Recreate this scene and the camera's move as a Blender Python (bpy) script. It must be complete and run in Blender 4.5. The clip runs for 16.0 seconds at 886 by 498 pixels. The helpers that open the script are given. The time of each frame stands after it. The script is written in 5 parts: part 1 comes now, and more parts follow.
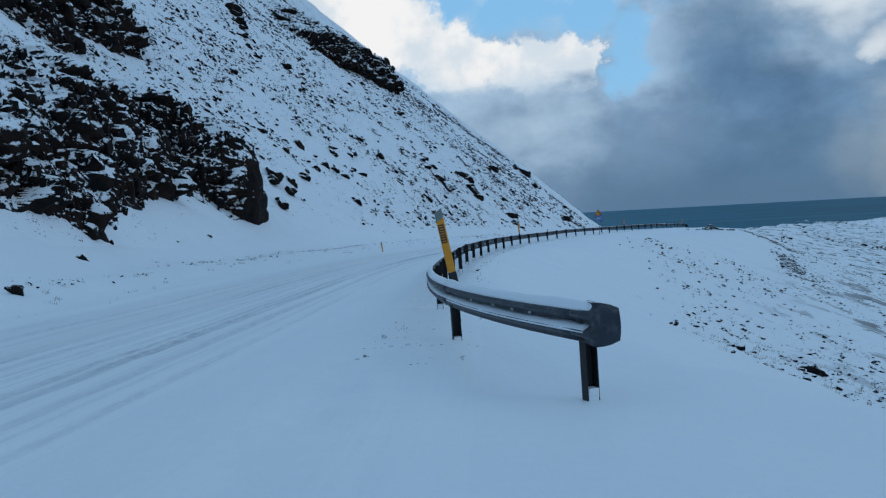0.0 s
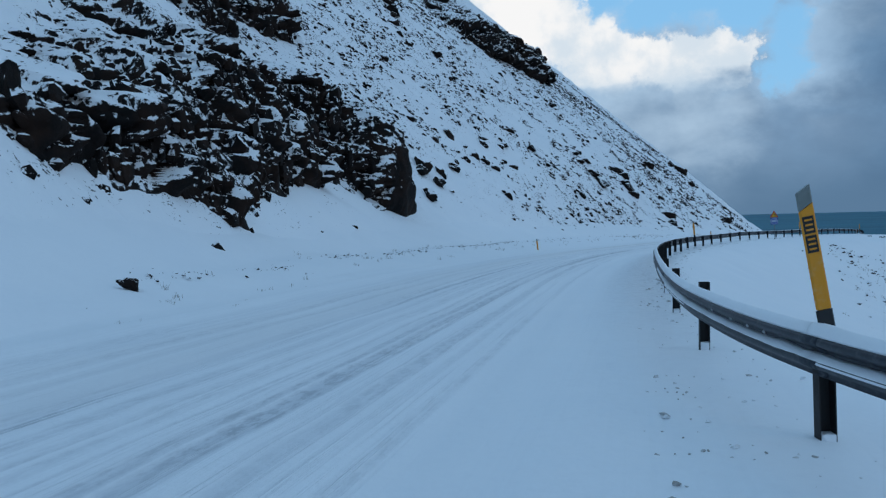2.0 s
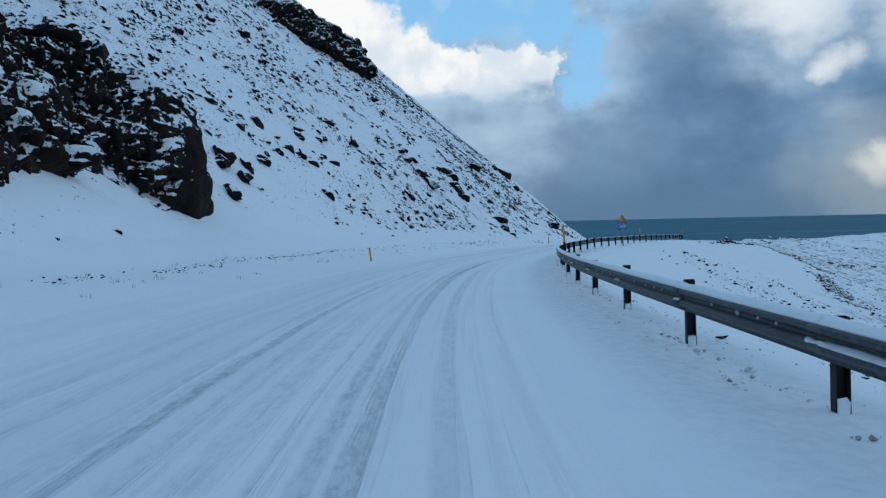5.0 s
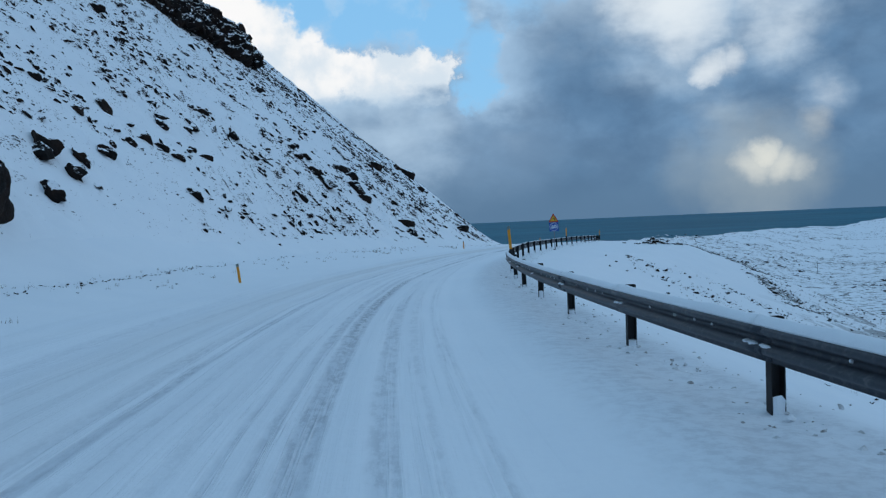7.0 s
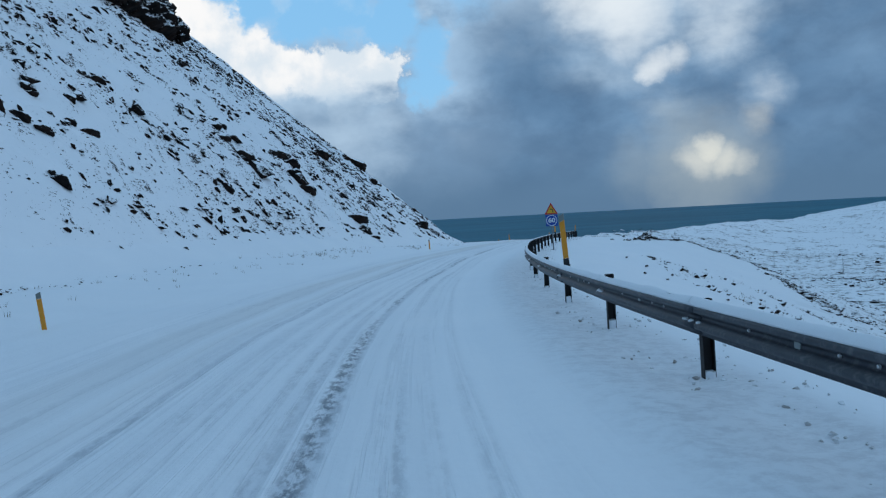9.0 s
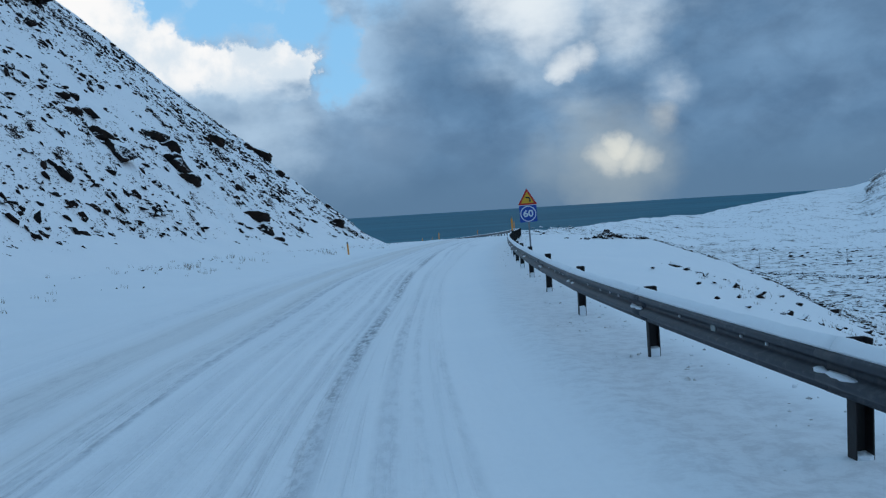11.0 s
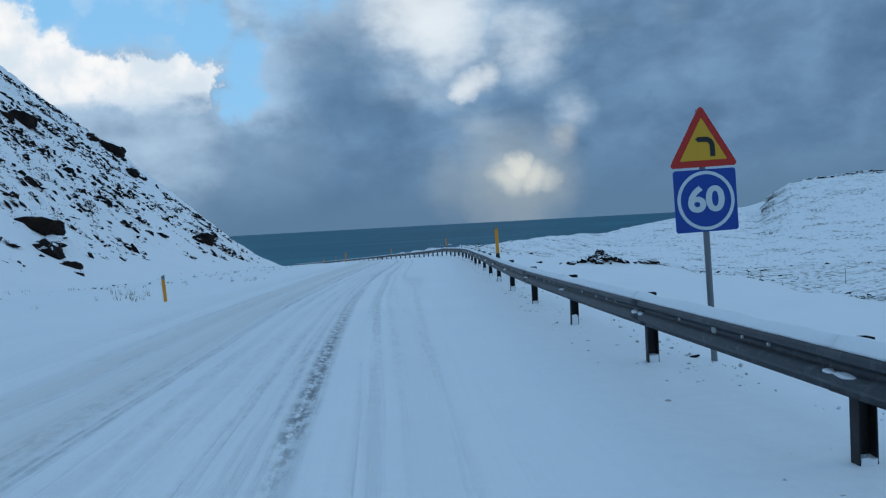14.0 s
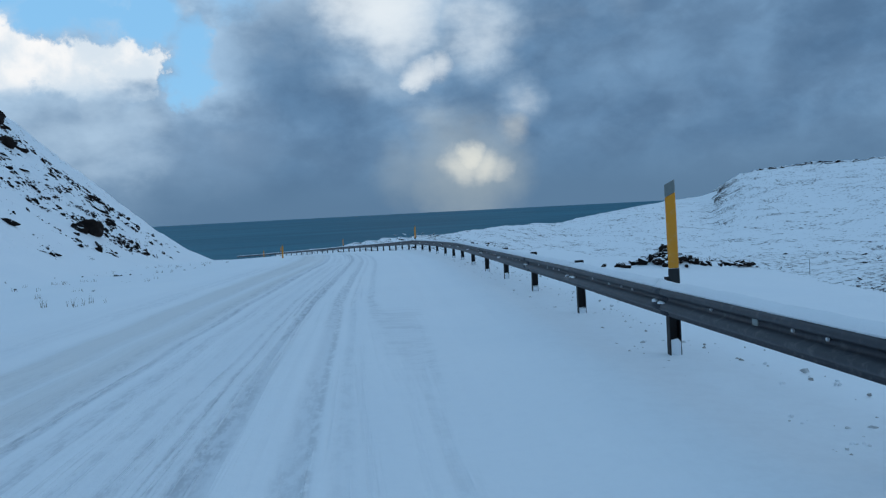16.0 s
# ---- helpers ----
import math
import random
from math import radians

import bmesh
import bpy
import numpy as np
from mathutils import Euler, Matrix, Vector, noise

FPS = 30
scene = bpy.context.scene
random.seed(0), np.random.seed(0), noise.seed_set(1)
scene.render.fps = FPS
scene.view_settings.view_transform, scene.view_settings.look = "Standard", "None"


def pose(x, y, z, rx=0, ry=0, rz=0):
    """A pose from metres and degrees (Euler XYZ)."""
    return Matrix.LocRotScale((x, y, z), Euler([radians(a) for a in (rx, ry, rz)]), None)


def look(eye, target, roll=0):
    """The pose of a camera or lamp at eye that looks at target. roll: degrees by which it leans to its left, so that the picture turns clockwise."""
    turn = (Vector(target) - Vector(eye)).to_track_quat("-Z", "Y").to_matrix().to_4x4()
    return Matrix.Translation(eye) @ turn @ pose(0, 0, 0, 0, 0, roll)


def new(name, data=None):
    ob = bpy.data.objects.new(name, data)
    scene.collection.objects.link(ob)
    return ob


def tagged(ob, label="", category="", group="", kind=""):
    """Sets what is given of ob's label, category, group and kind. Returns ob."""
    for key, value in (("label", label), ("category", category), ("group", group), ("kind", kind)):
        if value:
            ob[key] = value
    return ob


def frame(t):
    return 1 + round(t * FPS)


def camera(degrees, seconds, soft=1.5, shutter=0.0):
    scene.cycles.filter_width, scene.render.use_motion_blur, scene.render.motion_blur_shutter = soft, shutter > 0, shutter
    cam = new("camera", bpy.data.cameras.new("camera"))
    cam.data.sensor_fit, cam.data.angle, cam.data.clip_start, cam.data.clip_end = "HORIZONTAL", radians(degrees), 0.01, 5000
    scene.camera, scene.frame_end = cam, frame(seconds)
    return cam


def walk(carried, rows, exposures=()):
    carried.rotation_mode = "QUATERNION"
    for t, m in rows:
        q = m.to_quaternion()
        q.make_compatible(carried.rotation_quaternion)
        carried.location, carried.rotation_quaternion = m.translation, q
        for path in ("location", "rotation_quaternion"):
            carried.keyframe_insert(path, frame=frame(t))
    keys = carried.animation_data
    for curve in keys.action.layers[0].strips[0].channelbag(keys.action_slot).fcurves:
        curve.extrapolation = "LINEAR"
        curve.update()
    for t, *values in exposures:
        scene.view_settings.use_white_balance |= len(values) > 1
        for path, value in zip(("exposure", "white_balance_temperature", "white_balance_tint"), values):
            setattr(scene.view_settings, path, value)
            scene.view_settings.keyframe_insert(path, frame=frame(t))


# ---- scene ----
def axis_pose(x, y, z, yaw, pitch, roll):
    """The pose of a camera from its place and its yaw (to the left), pitch (up) and roll, in degrees."""
    a = radians(yaw), radians(pitch)
    way = Vector((-math.sin(a[0]) * math.cos(a[1]), math.cos(a[0]) * math.cos(a[1]), math.sin(a[1])))
    return look((x, y, z), Vector((x, y, z)) + way, roll)


cam = camera(54.71, 16.0, soft=1.25)
WAY = [
    (0, 0.900, -4.947, -0.515, 4.84, -2.14, -3.14),
    (0.5, 0.475, -4.018, -0.520, 10.65, -1.68, -3.11),
    (1, 0.037, -2.883, -0.512, 13.68, -1.05, -2.09),
    (1.5, -0.435, -1.571, -0.542, 13.87, -1.30, -1.85),
    (2, -0.944, -0.181, -0.566, 14.09, -2.02, -1.46),
    (2.5, -1.446, 1.223, -0.575, 13.94, -2.37, -1.37),
    (3, -1.948, 2.826, -0.595, 12.76, -2.12, -1.31),
    (3.5, -2.444, 4.676, -0.634, 10.60, -2.11, -1.06),
    (4, -2.846, 6.713, -0.646, 7.84, -2.21, -1.15),
    (4.5, -3.215, 8.945, -0.684, 4.88, -2.05, -1.23),
    (5, -3.488, 11.475, -0.724, 1.71, -1.92, -1.29),
    (5.2, -3.571, 12.543, -0.729, 0.36, -1.91, -1.39),
    (5.5, -3.669, 14.211, -0.738, -1.33, -1.91, -1.59),
    (6, -3.769, 17.162, -0.760, -3.27, -1.86, -1.95),
    (6.5, -3.808, 20.311, -0.791, -4.39, -1.82, -2.26),
    (7, -3.803, 23.641, -0.829, -4.98, -1.84, -2.46),
    (7.3, -3.788, 25.719, -0.856, -5.21, -1.91, -2.49),
    (7.5, -3.774, 27.136, -0.874, -5.35, -1.99, -2.47),
    (8, -3.673, 30.774, -0.922, -6.14, -1.99, -2.44),
    (8.5, -3.535, 34.497, -0.953, -7.27, -2.04, -2.72),
    (9, -3.307, 38.261, -1.008, -8.27, -2.19, -3.04),
    (9.2, -3.200, 39.774, -1.028, -8.80, -2.25, -3.01),
    (9.5, -3.017, 42.038, -1.055, -9.61, -2.36, -3.03),
    (10, -2.644, 45.809, -1.097, -10.99, -2.53, -3.20),
    (10.5, -2.161, 49.603, -1.144, -12.43, -2.63, -3.40),
    (11, -1.548, 53.446, -1.203, -13.93, -2.63, -3.50),
    (11.3, -1.107, 55.789, -1.249, -14.86, -2.56, -3.47),
    (11.5, -0.780, 57.370, -1.285, -15.50, -2.47, -3.39),
    (12, 0.059, 61.432, -1.360, -16.78, -2.44, -3.70),
    (12.5, 0.982, 65.435, -1.444, -17.83, -2.39, -3.67),
    (13, 1.912, 69.360, -1.506, -18.45, -2.39, -3.86),
    (13.5, 2.916, 73.278, -1.590, -19.45, -2.24, -3.43),
    (14, 3.987, 77.194, -1.630, -20.43, -1.84, -3.09),
    (14.5, 5.105, 81.164, -1.685, -21.45, -2.25, -2.65),
    (15, 6.243, 85.135, -1.773, -22.34, -2.18, -2.51),
    (15.5, 7.533, 89.171, -1.832, -22.93, -2.36, -2.68),
    (16, 8.860, 93.248, -1.951, -23.60, -2.70, -2.94),
]
walk(cam, [(t, axis_pose(*r)) for t, *r in WAY], exposures=[(0.0, -0.16), (1.8, -0.14), (2.5, 0.0), (3.2, -0.07), (16.0, -0.06)])


# ---------------------------------------------------------------- node helpers
class Nodes:
    """Short calls for building a node tree."""

    def __init__(self, tree):
        self.tree = tree
        tree.nodes.clear()

    def add(self, kind):
        return self.tree.nodes.new(kind)

    def wire(self, value, socket):
        if isinstance(value, bpy.types.NodeSocket):
            self.tree.links.new(value, socket)
        elif value is not None:
            socket.default_value = value

    def math(self, op, a, b=None, clamp=False):
        n = self.add("ShaderNodeMath")
        n.operation, n.use_clamp = op, clamp
        self.wire(a, n.inputs[0])
        self.wire(b, n.inputs[1])
        return n.outputs[0]

    def vec(self, op, a, b=None, out=0):
        n = self.add("ShaderNodeVectorMath")
        n.operation = op
        self.wire(a, n.inputs[0])
        if op == "SCALE":
            self.wire(b, n.inputs["Scale"])
        else:
            self.wire(b, n.inputs[1])
        return n.outputs[out]

    def dot(self, a, b):
        return self.vec("DOT_PRODUCT", a, b, 1)

    def ramp(self, value, lo, hi, a=0.0, b=1.0, kind="SMOOTHSTEP"):
        n = self.add("ShaderNodeMapRange")
        n.interpolation_type = kind
        for v, i in zip((value, lo, hi, a, b), range(5)):
            self.wire(v, n.inputs[i])
        return n.outputs[0]

    def noise(self, vector, scale, detail=4.0, rough=0.55, warp=0.0, out="Fac"):
        n = self.add("ShaderNodeTexNoise")
        self.wire(vector, n.inputs["Vector"])
        for key, v in (("Scale", scale), ("Detail", detail), ("Roughness", rough), ("Distortion", warp)):
            n.inputs[key].default_value = v
        return n.outputs[out]

    def mix(self, fac, a, b, blend="MIX"):
        n = self.add("ShaderNodeMix")
        n.data_type, n.blend_type = "RGBA", blend
        self.wire(fac, n.inputs["Factor"])
        for v, i in ((a, 6), (b, 7)):
            self.wire((*v, 1.0) if isinstance(v, tuple) and len(v) == 3 else v, n.inputs[i])
        return n.outputs[2]

    def bump(self, height, strength, distance, normal=None):
        n = self.add("ShaderNodeBump")
        n.inputs["Strength"].default_value = strength
        n.inputs["Distance"].default_value = distance
        self.wire(height, n.inputs["Height"])
        if normal is not None:
            self.wire(normal, n.inputs["Normal"])
        return n.outputs[0]

    def surface(self, color, rough=0.6, metal=0.0, normal=None, spec=0.5):
        n = self.add("ShaderNodeBsdfPrincipled")
        self.wire((*color, 1.0) if isinstance(color, tuple) and len(color) == 3 else color, n.inputs["Base Color"])
        self.wire(rough, n.inputs["Roughness"])
        self.wire(metal, n.inputs["Metallic"])
        n.inputs["Specular IOR Level"].default_value = spec
        if normal is not None:
            self.wire(normal, n.inputs["Normal"])
        out = self.add("ShaderNodeOutputMaterial")
        self.tree.links.new(n.outputs[0], out.inputs[0])
        return n


def material(name):
    m = bpy.data.materials.new(name)
    m.use_nodes = True
    return m, Nodes(m.node_tree)


def heading_vector(az, el):
    a, e = radians(az), radians(el)
    return (math.sin(a) * math.cos(e), math.cos(a) * math.cos(e), math.sin(e))


# ---------------------------------------------------------------- sky and light
SUN_AZIMUTH, SUN_ELEVATION = 105.0, 24.0
OVERHEAD = (0.276, 0.478, 0.716)
world = bpy.data.worlds.new("winter_sky")
world.use_nodes = True
scene.world = world
w = Nodes(world.node_tree)
way = w.add("ShaderNodeTexCoord").outputs["Generated"]
billow = w.math("SUBTRACT", w.noise(way, 30.0, 7.0, 0.56), 0.5)
drift = w.math("SUBTRACT", w.noise(w.vec("MULTIPLY", way, (1.0, 1.0, 1.8)), 13.0, 6.0, 0.54), 0.5)
bend = w.vec("SUBTRACT", w.noise(way, 11.0, 8.0, 0.6, out="Color"), (0.5, 0.5, 0.5))
calm = w.vec("NORMALIZE", w.vec("ADD", way, w.vec("SCALE", bend, 0.06)))
fine_bend = w.vec("SUBTRACT", w.noise(way, 36.0, 6.0, 0.6, out="Color"), (0.5, 0.5, 0.5))
bent = w.vec("NORMALIZE", w.vec("ADD", w.vec("ADD", way, w.vec("SCALE", bend, 0.11)), w.vec("SCALE", fine_bend, 0.045)))


def puffs(rows, ragged, lo, hi, broken, toward=None):
    """Cloud lobes: azimuth, elevation, radius in degrees, weight. The strongest counts; broken noise eats into their edges."""
    total = None
    for az, el, radius, weight in rows:
        lobe = w.ramp(w.dot(toward or bent, heading_vector(az, el)), math.cos(radians(radius)), 1.0, 0.0, weight, "LINEAR")
        total = lobe if total is None else w.math("MAXIMUM", total, lobe)
    inside = w.math("MULTIPLY", w.ramp(total, 0.0, 0.35), ragged)
    return w.ramp(w.math("ADD", total, w.math("MULTIPLY", broken, inside)), lo, hi)


height = w.add("ShaderNodeSeparateXYZ")
w.wire(way, height.inputs[0])
up = height.outputs[2]
sky = w.add("ShaderNodeTexSky")
sky.sky_type, sky.sun_disc = "NISHITA", False
sky.sun_elevation, sky.sun_rotation = radians(SUN_ELEVATION), radians(SUN_AZIMUTH)
clear = w.mix(0.8, w.vec("SCALE", sky.outputs[0], 0.15), (0.25, 0.60, 0.98))
flat_way = w.vec("MULTIPLY", way, (1.0, 1.0, 1.5))
bank = w.ramp(w.noise(flat_way, 7.5, 7.0, 0.54, 0.2), 0.28, 0.72)
deck = w.mix(bank, (0.098, 0.198, 0.345), (0.170, 0.305, 0.485))
wisps = w.noise(w.vec("MULTIPLY", way, (1.0, 1.0, 1.5)), 17.0, 8.0, 0.56, 0.2)
deck = w.mix(1.0, deck, w.mix(w.ramp(wisps, 0.32, 0.68), (0.88, 0.88, 0.89), (1.12, 1.12, 1.11)), "MULTIPLY")
deck = w.mix(w.ramp(up, 0.10, 0.0), deck, (0.112, 0.212, 0.345))
deck = w.mix(w.ramp(up, 0.24, 0.50), deck, OVERHEAD)
deck = w.mix(w.math("MULTIPLY", puffs([(8, 5.5, 6, 0.8), (1, 5, 8, 1.0)], 0.8, 0.0, 1.2, drift, calm), 0.5), deck, (0.27, 0.41, 0.585))
# pale veil over the hill and the lighter parts of the grey deck
veil = puffs([(-3, 6.0, 7.5, 0.85), (-10, 6.5, 9, 1.0), (-24, 9, 18, 1.0), (3.0, 6.0, 5, 0.75), (21.2, 13.5, 7.0, 1.0), (14, 15.5, 7, 0.7), (26.5, 11.6, 4.6, 0.8),
              (29.0, 7.2, 2.6, 0.6), (33, 15, 6, 0.3), (9.5, 6.8, 3.0, 0.25), (18.0, 10.5, 3.8, 0.5), (23.5, 6.8, 3.2, 0.35), (36, 9.0, 4.0, 0.15)], 1.5, 0.0, 1.3, drift, calm)
deck = w.mix(w.math("MULTIPLY", veil, 0.9), deck, (0.47, 0.64, 0.82))
pale = puffs([(-6, 14, 9, 1.0), (3.0, 13.5, 7.0, 1.0), (8.5, 10.0, 4.5, 0.8), (9, 16, 6, 0.9)], 1.0, 0.02, 1.1, drift, calm)
deck = w.mix(w.math("MULTIPLY", pale, 0.9), deck, (0.46, 0.68, 0.92))
# warm haze under the gap in the clouds
deck = w.mix(w.math("MULTIPLY", puffs([(25.5, 2.6, 5.2, 0.9), (25.6, -0.5, 3.6, 0.7), (21.8, 2.4, 3.2, 0.5)], 0.4, 0.0, 1.1, drift, calm), 0.62), deck, (0.42, 0.49, 0.52))
# open blue sky
deck = w.mix(puffs([(11, 17, 5, 0.8), (1, 14.2, 3.6, 1.0), (5.2, 13.0, 2.9, 1.0), (8.2, 9.2, 2.1, 0.9), (8.0, 11.0, 2.2, 0.7), (-4, 17, 4.5, 0.9)], 0.9, 0.02, 0.75, drift), deck, clear)
deck = w.mix(w.math("MULTIPLY", puffs([(2.5, 15.6, 2.2, 0.7), (8.5, 14.2, 2.2, 0.6), (-1.0, 15.8, 2.0, 0.5)], 1.2, 0.1, 1.2, drift), 0.6), deck, (0.66, 0.80, 0.92))
# heaped white cloud with a soft base
white = puffs([(-14.0, 12.5, 5.0, 1.0), (-9.6, 12.8, 4.2, 1.0), (-6.6, 12.2, 3.2, 1.0), (-4.5, 11.4, 2.8, 1.0), (-2.6, 10.4, 2.4, 1.0), (-0.6, 9.5, 2.2, 1.0), (1.3, 9.3, 2.0, 1.0),
               (3.2, 9.7, 2.05, 1.0), (4.9, 9.3, 1.7, 0.95), (2.2, 8.6, 2.2, 0.9), (-2.5, 8.8, 2.4, 0.9)], 1.0, 0.05, 0.55, billow)
shade = w.ramp(w.noise(w.vec("ADD", way, (0.0, 0.0, 0.02)), 17.0, 6.0, 0.55), 0.30, 0.66)
lit = w.ramp(w.math("ADD", up, w.math("MULTIPLY", drift, 0.07)), 0.122, 0.176)
deck = w.mix(w.math("MULTIPLY", white, w.ramp(lit, 0.0, 0.8, 0.12, 1.0)), deck, w.mix(w.math("MULTIPLY", w.ramp(shade, 0.0, 1.0, 0.35, 1.0), lit), (0.56, 0.71, 0.85), (1.0, 1.0, 1.0)))
# dark grey bank beside the white cloud
deck = w.mix(w.math("MULTIPLY", puffs([(13.2, 10.6, 4.4, 0.8), (16.5, 5.4, 4.6, 0.7), (11.5, 4.2, 4.0, 0.5), (32, 6.0, 5.5, 0.6), (41, 8, 7, 0.7)], 1.2, 0.05, 1.3, drift, calm), 0.45), deck, (0.108, 0.202, 0.340))
# bright gaps low over the sea and higher up
glow = puffs([(25.7, 3.6, 1.25, 1.0), (25.2, 3.0, 1.7, 0.75), (26.6, 2.9, 1.5, 0.75), (27.6, 2.6, 1.2, 0.5), (28.6, 5.3, 1.3, 0.5)], 0.6, 0.0, 1.15, drift, calm)
deck = w.mix(w.math("MULTIPLY", glow, 0.85), deck, (0.84, 0.85, 0.78))
breaks = puffs([(20.4, 14.6, 5.0, 1.0), (21.2, 12.6, 3.4, 0.85), (26.7, 11.4, 3.2, 0.5), (22.6, 9.25, 1.3, 0.95), (23.6, 9.4, 1.1, 0.75), (29.4, 7.1, 1.3, 0.35)], 1.0, 0.0, 1.15, drift, calm)
deck = w.mix(w.math("MULTIPLY", breaks, 0.85), deck, (0.86, 0.92, 0.96))
back = w.add("ShaderNodeBackground")
w.wire(deck, back.inputs[0])
back.inputs[1].default_value = 1.0
w.tree.links.new(back.outputs[0], w.add("ShaderNodeOutputWorld").inputs[0])

sun = new("sun", bpy.data.lights.new("sun", "SUN"))
sun.data.energy, sun.data.angle, sun.data.color = 0.22, radians(30), (1.0, 0.97, 0.93)
sun.matrix_world = look(Vector(heading_vector(SUN_AZIMUTH, SUN_ELEVATION)) * 50, (0, 0, 0))

# ---------------------------------------------------------------- materials
def snow_nodes(n, where):
    """Colour and bump of settled snow."""
    broad, grain = n.noise(where, 0.35, 5.0, 0.6), n.noise(where, 9.0, 5.0, 0.65)
    color = n.mix(broad, (0.80, 0.84, 0.885), (0.89, 0.91, 0.93))
    color = n.mix(n.ramp(grain, 0.45, 0.75, 0.0, 0.25), color, (0.78, 0.81, 0.86))
    return color, n.math("ADD", n.math("MULTIPLY", broad, 1.6), n.math("MULTIPLY", grain, 0.25))


def rock_nodes(n, where):
    """Colour and relief of dark basalt."""
    a, b = n.noise(where, 0.8, 6.0, 0.6), n.noise(where, 6.0, 8.0, 0.65)
    color = n.mix(n.ramp(a, 0.35, 0.7), (0.006, 0.005, 0.005), (0.026, 0.014, 0.010))
    color = n.mix(n.ramp(b, 0.52, 0.75, 0.0, 0.5), color, (0.030, 0.022, 0.018))
    return color, b


def snowy_rock(name, cover, broad, speck, width=0.05, grain=1.0, tall=1.7):
    """Rock under snow that keeps to the flatter faces. cover: how level a face has to be to keep its snow; broad and speck: how patchy it is."""
    m, n = material(name)
    geometry = n.add("ShaderNodeNewGeometry")
    where = geometry.outputs["Position"]
    split = n.add("ShaderNodeSeparateXYZ")
    n.wire(geometry.outputs["Normal"], split.inputs[0])
    flat = n.vec("MULTIPLY", where, (1.0, 1.0, tall))
    patch, fine = n.noise(flat, 0.45 * grain, 6.0, 0.6), n.noise(flat, 3.2 * grain, 5.0, 0.65)
    level = n.math("ADD", split.outputs[2], n.math("MULTIPLY", n.math("SUBTRACT", patch, 0.5), broad))
    level = n.math("ADD", level, n.math("MULTIPLY", n.math("SUBTRACT", fine, 0.5), speck))
    bare = n.ramp(level, cover + width, cover - width)
    snow, drifts = snow_nodes(n, where)
    rock, rough = rock_nodes(n, where)
    color = n.mix(bare, snow, rock)
    normal = n.bump(n.math("ADD", drifts, n.math("MULTIPLY", n.math("MULTIPLY", rough, bare), 2.0)), 0.6, 0.06)
    n.surface(color, n.ramp(bare, 0.0, 1.0, 0.65, 0.9), normal=normal, spec=0.2)
    return m


HILL = snowy_rock("snow_over_scree", 0.49, 0.55, 1.3, 0.03, 1.5)
FAR = snowy_rock("far_snow_and_moor", 0.83, 0.7, 1.3, 0.04, 0.10)
CLIFF = snowy_rock("snowy_basalt_cliff", 0.65, 1.0, 2.2, 0.07, 1.0, 0.7)
CRAG = snowy_rock("snowy_basalt_blocks", 0.62, 0.9, 2.0, 0.06, 1.3, 0.7)
BOULDER = snowy_rock("snowy_boulder", 0.70, 0.5, 0.7, 0.06, 2.0)


def ground_material():
    m, n = material("snow_field")
    where = n.add("ShaderNodeNewGeometry").outputs["Position"]
    color, drifts = snow_nodes(n, where)
    tuft, zone = n.noise(where, 2.6, 6.0, 0.7), n.noise(where, 0.06, 4.0, 0.6)
    streak = n.noise(n.vec("MULTIPLY", where, (0.02, 0.09, 0.05)), 1.0, 8.0, 0.7)
    far = n.noise(where, 0.30, 5.0, 0.62)
    split = n.add("ShaderNodeSeparateXYZ")
    n.wire(where, split.inputs[0])
    low = n.ramp(split.outputs[2], -7.0, -14.0)
    grass = n.math("MULTIPLY", n.ramp(tuft, 0.62, 0.70), n.ramp(zone, 0.45, 0.62))
    moor = n.math("MULTIPLY", n.ramp(far, 0.535, 0.575), n.math("MULTIPLY", low, n.ramp(streak, 0.40, 0.54)))
    color = n.mix(n.math("MULTIPLY", n.math("MAXIMUM", grass, moor), n.ramp(split.outputs[2], -4.0, -7.0, 0.0, 0.95)), color, (0.07, 0.058, 0.048))
    color = n.mix(n.math("MULTIPLY", n.ramp(streak, 0.50, 0.66, 0.0, 0.12), low), color, (0.36, 0.31, 0.25))
    n.surface(color, 0.65, normal=n.bump(drifts, 0.5, 0.08), spec=0.3)
    return m


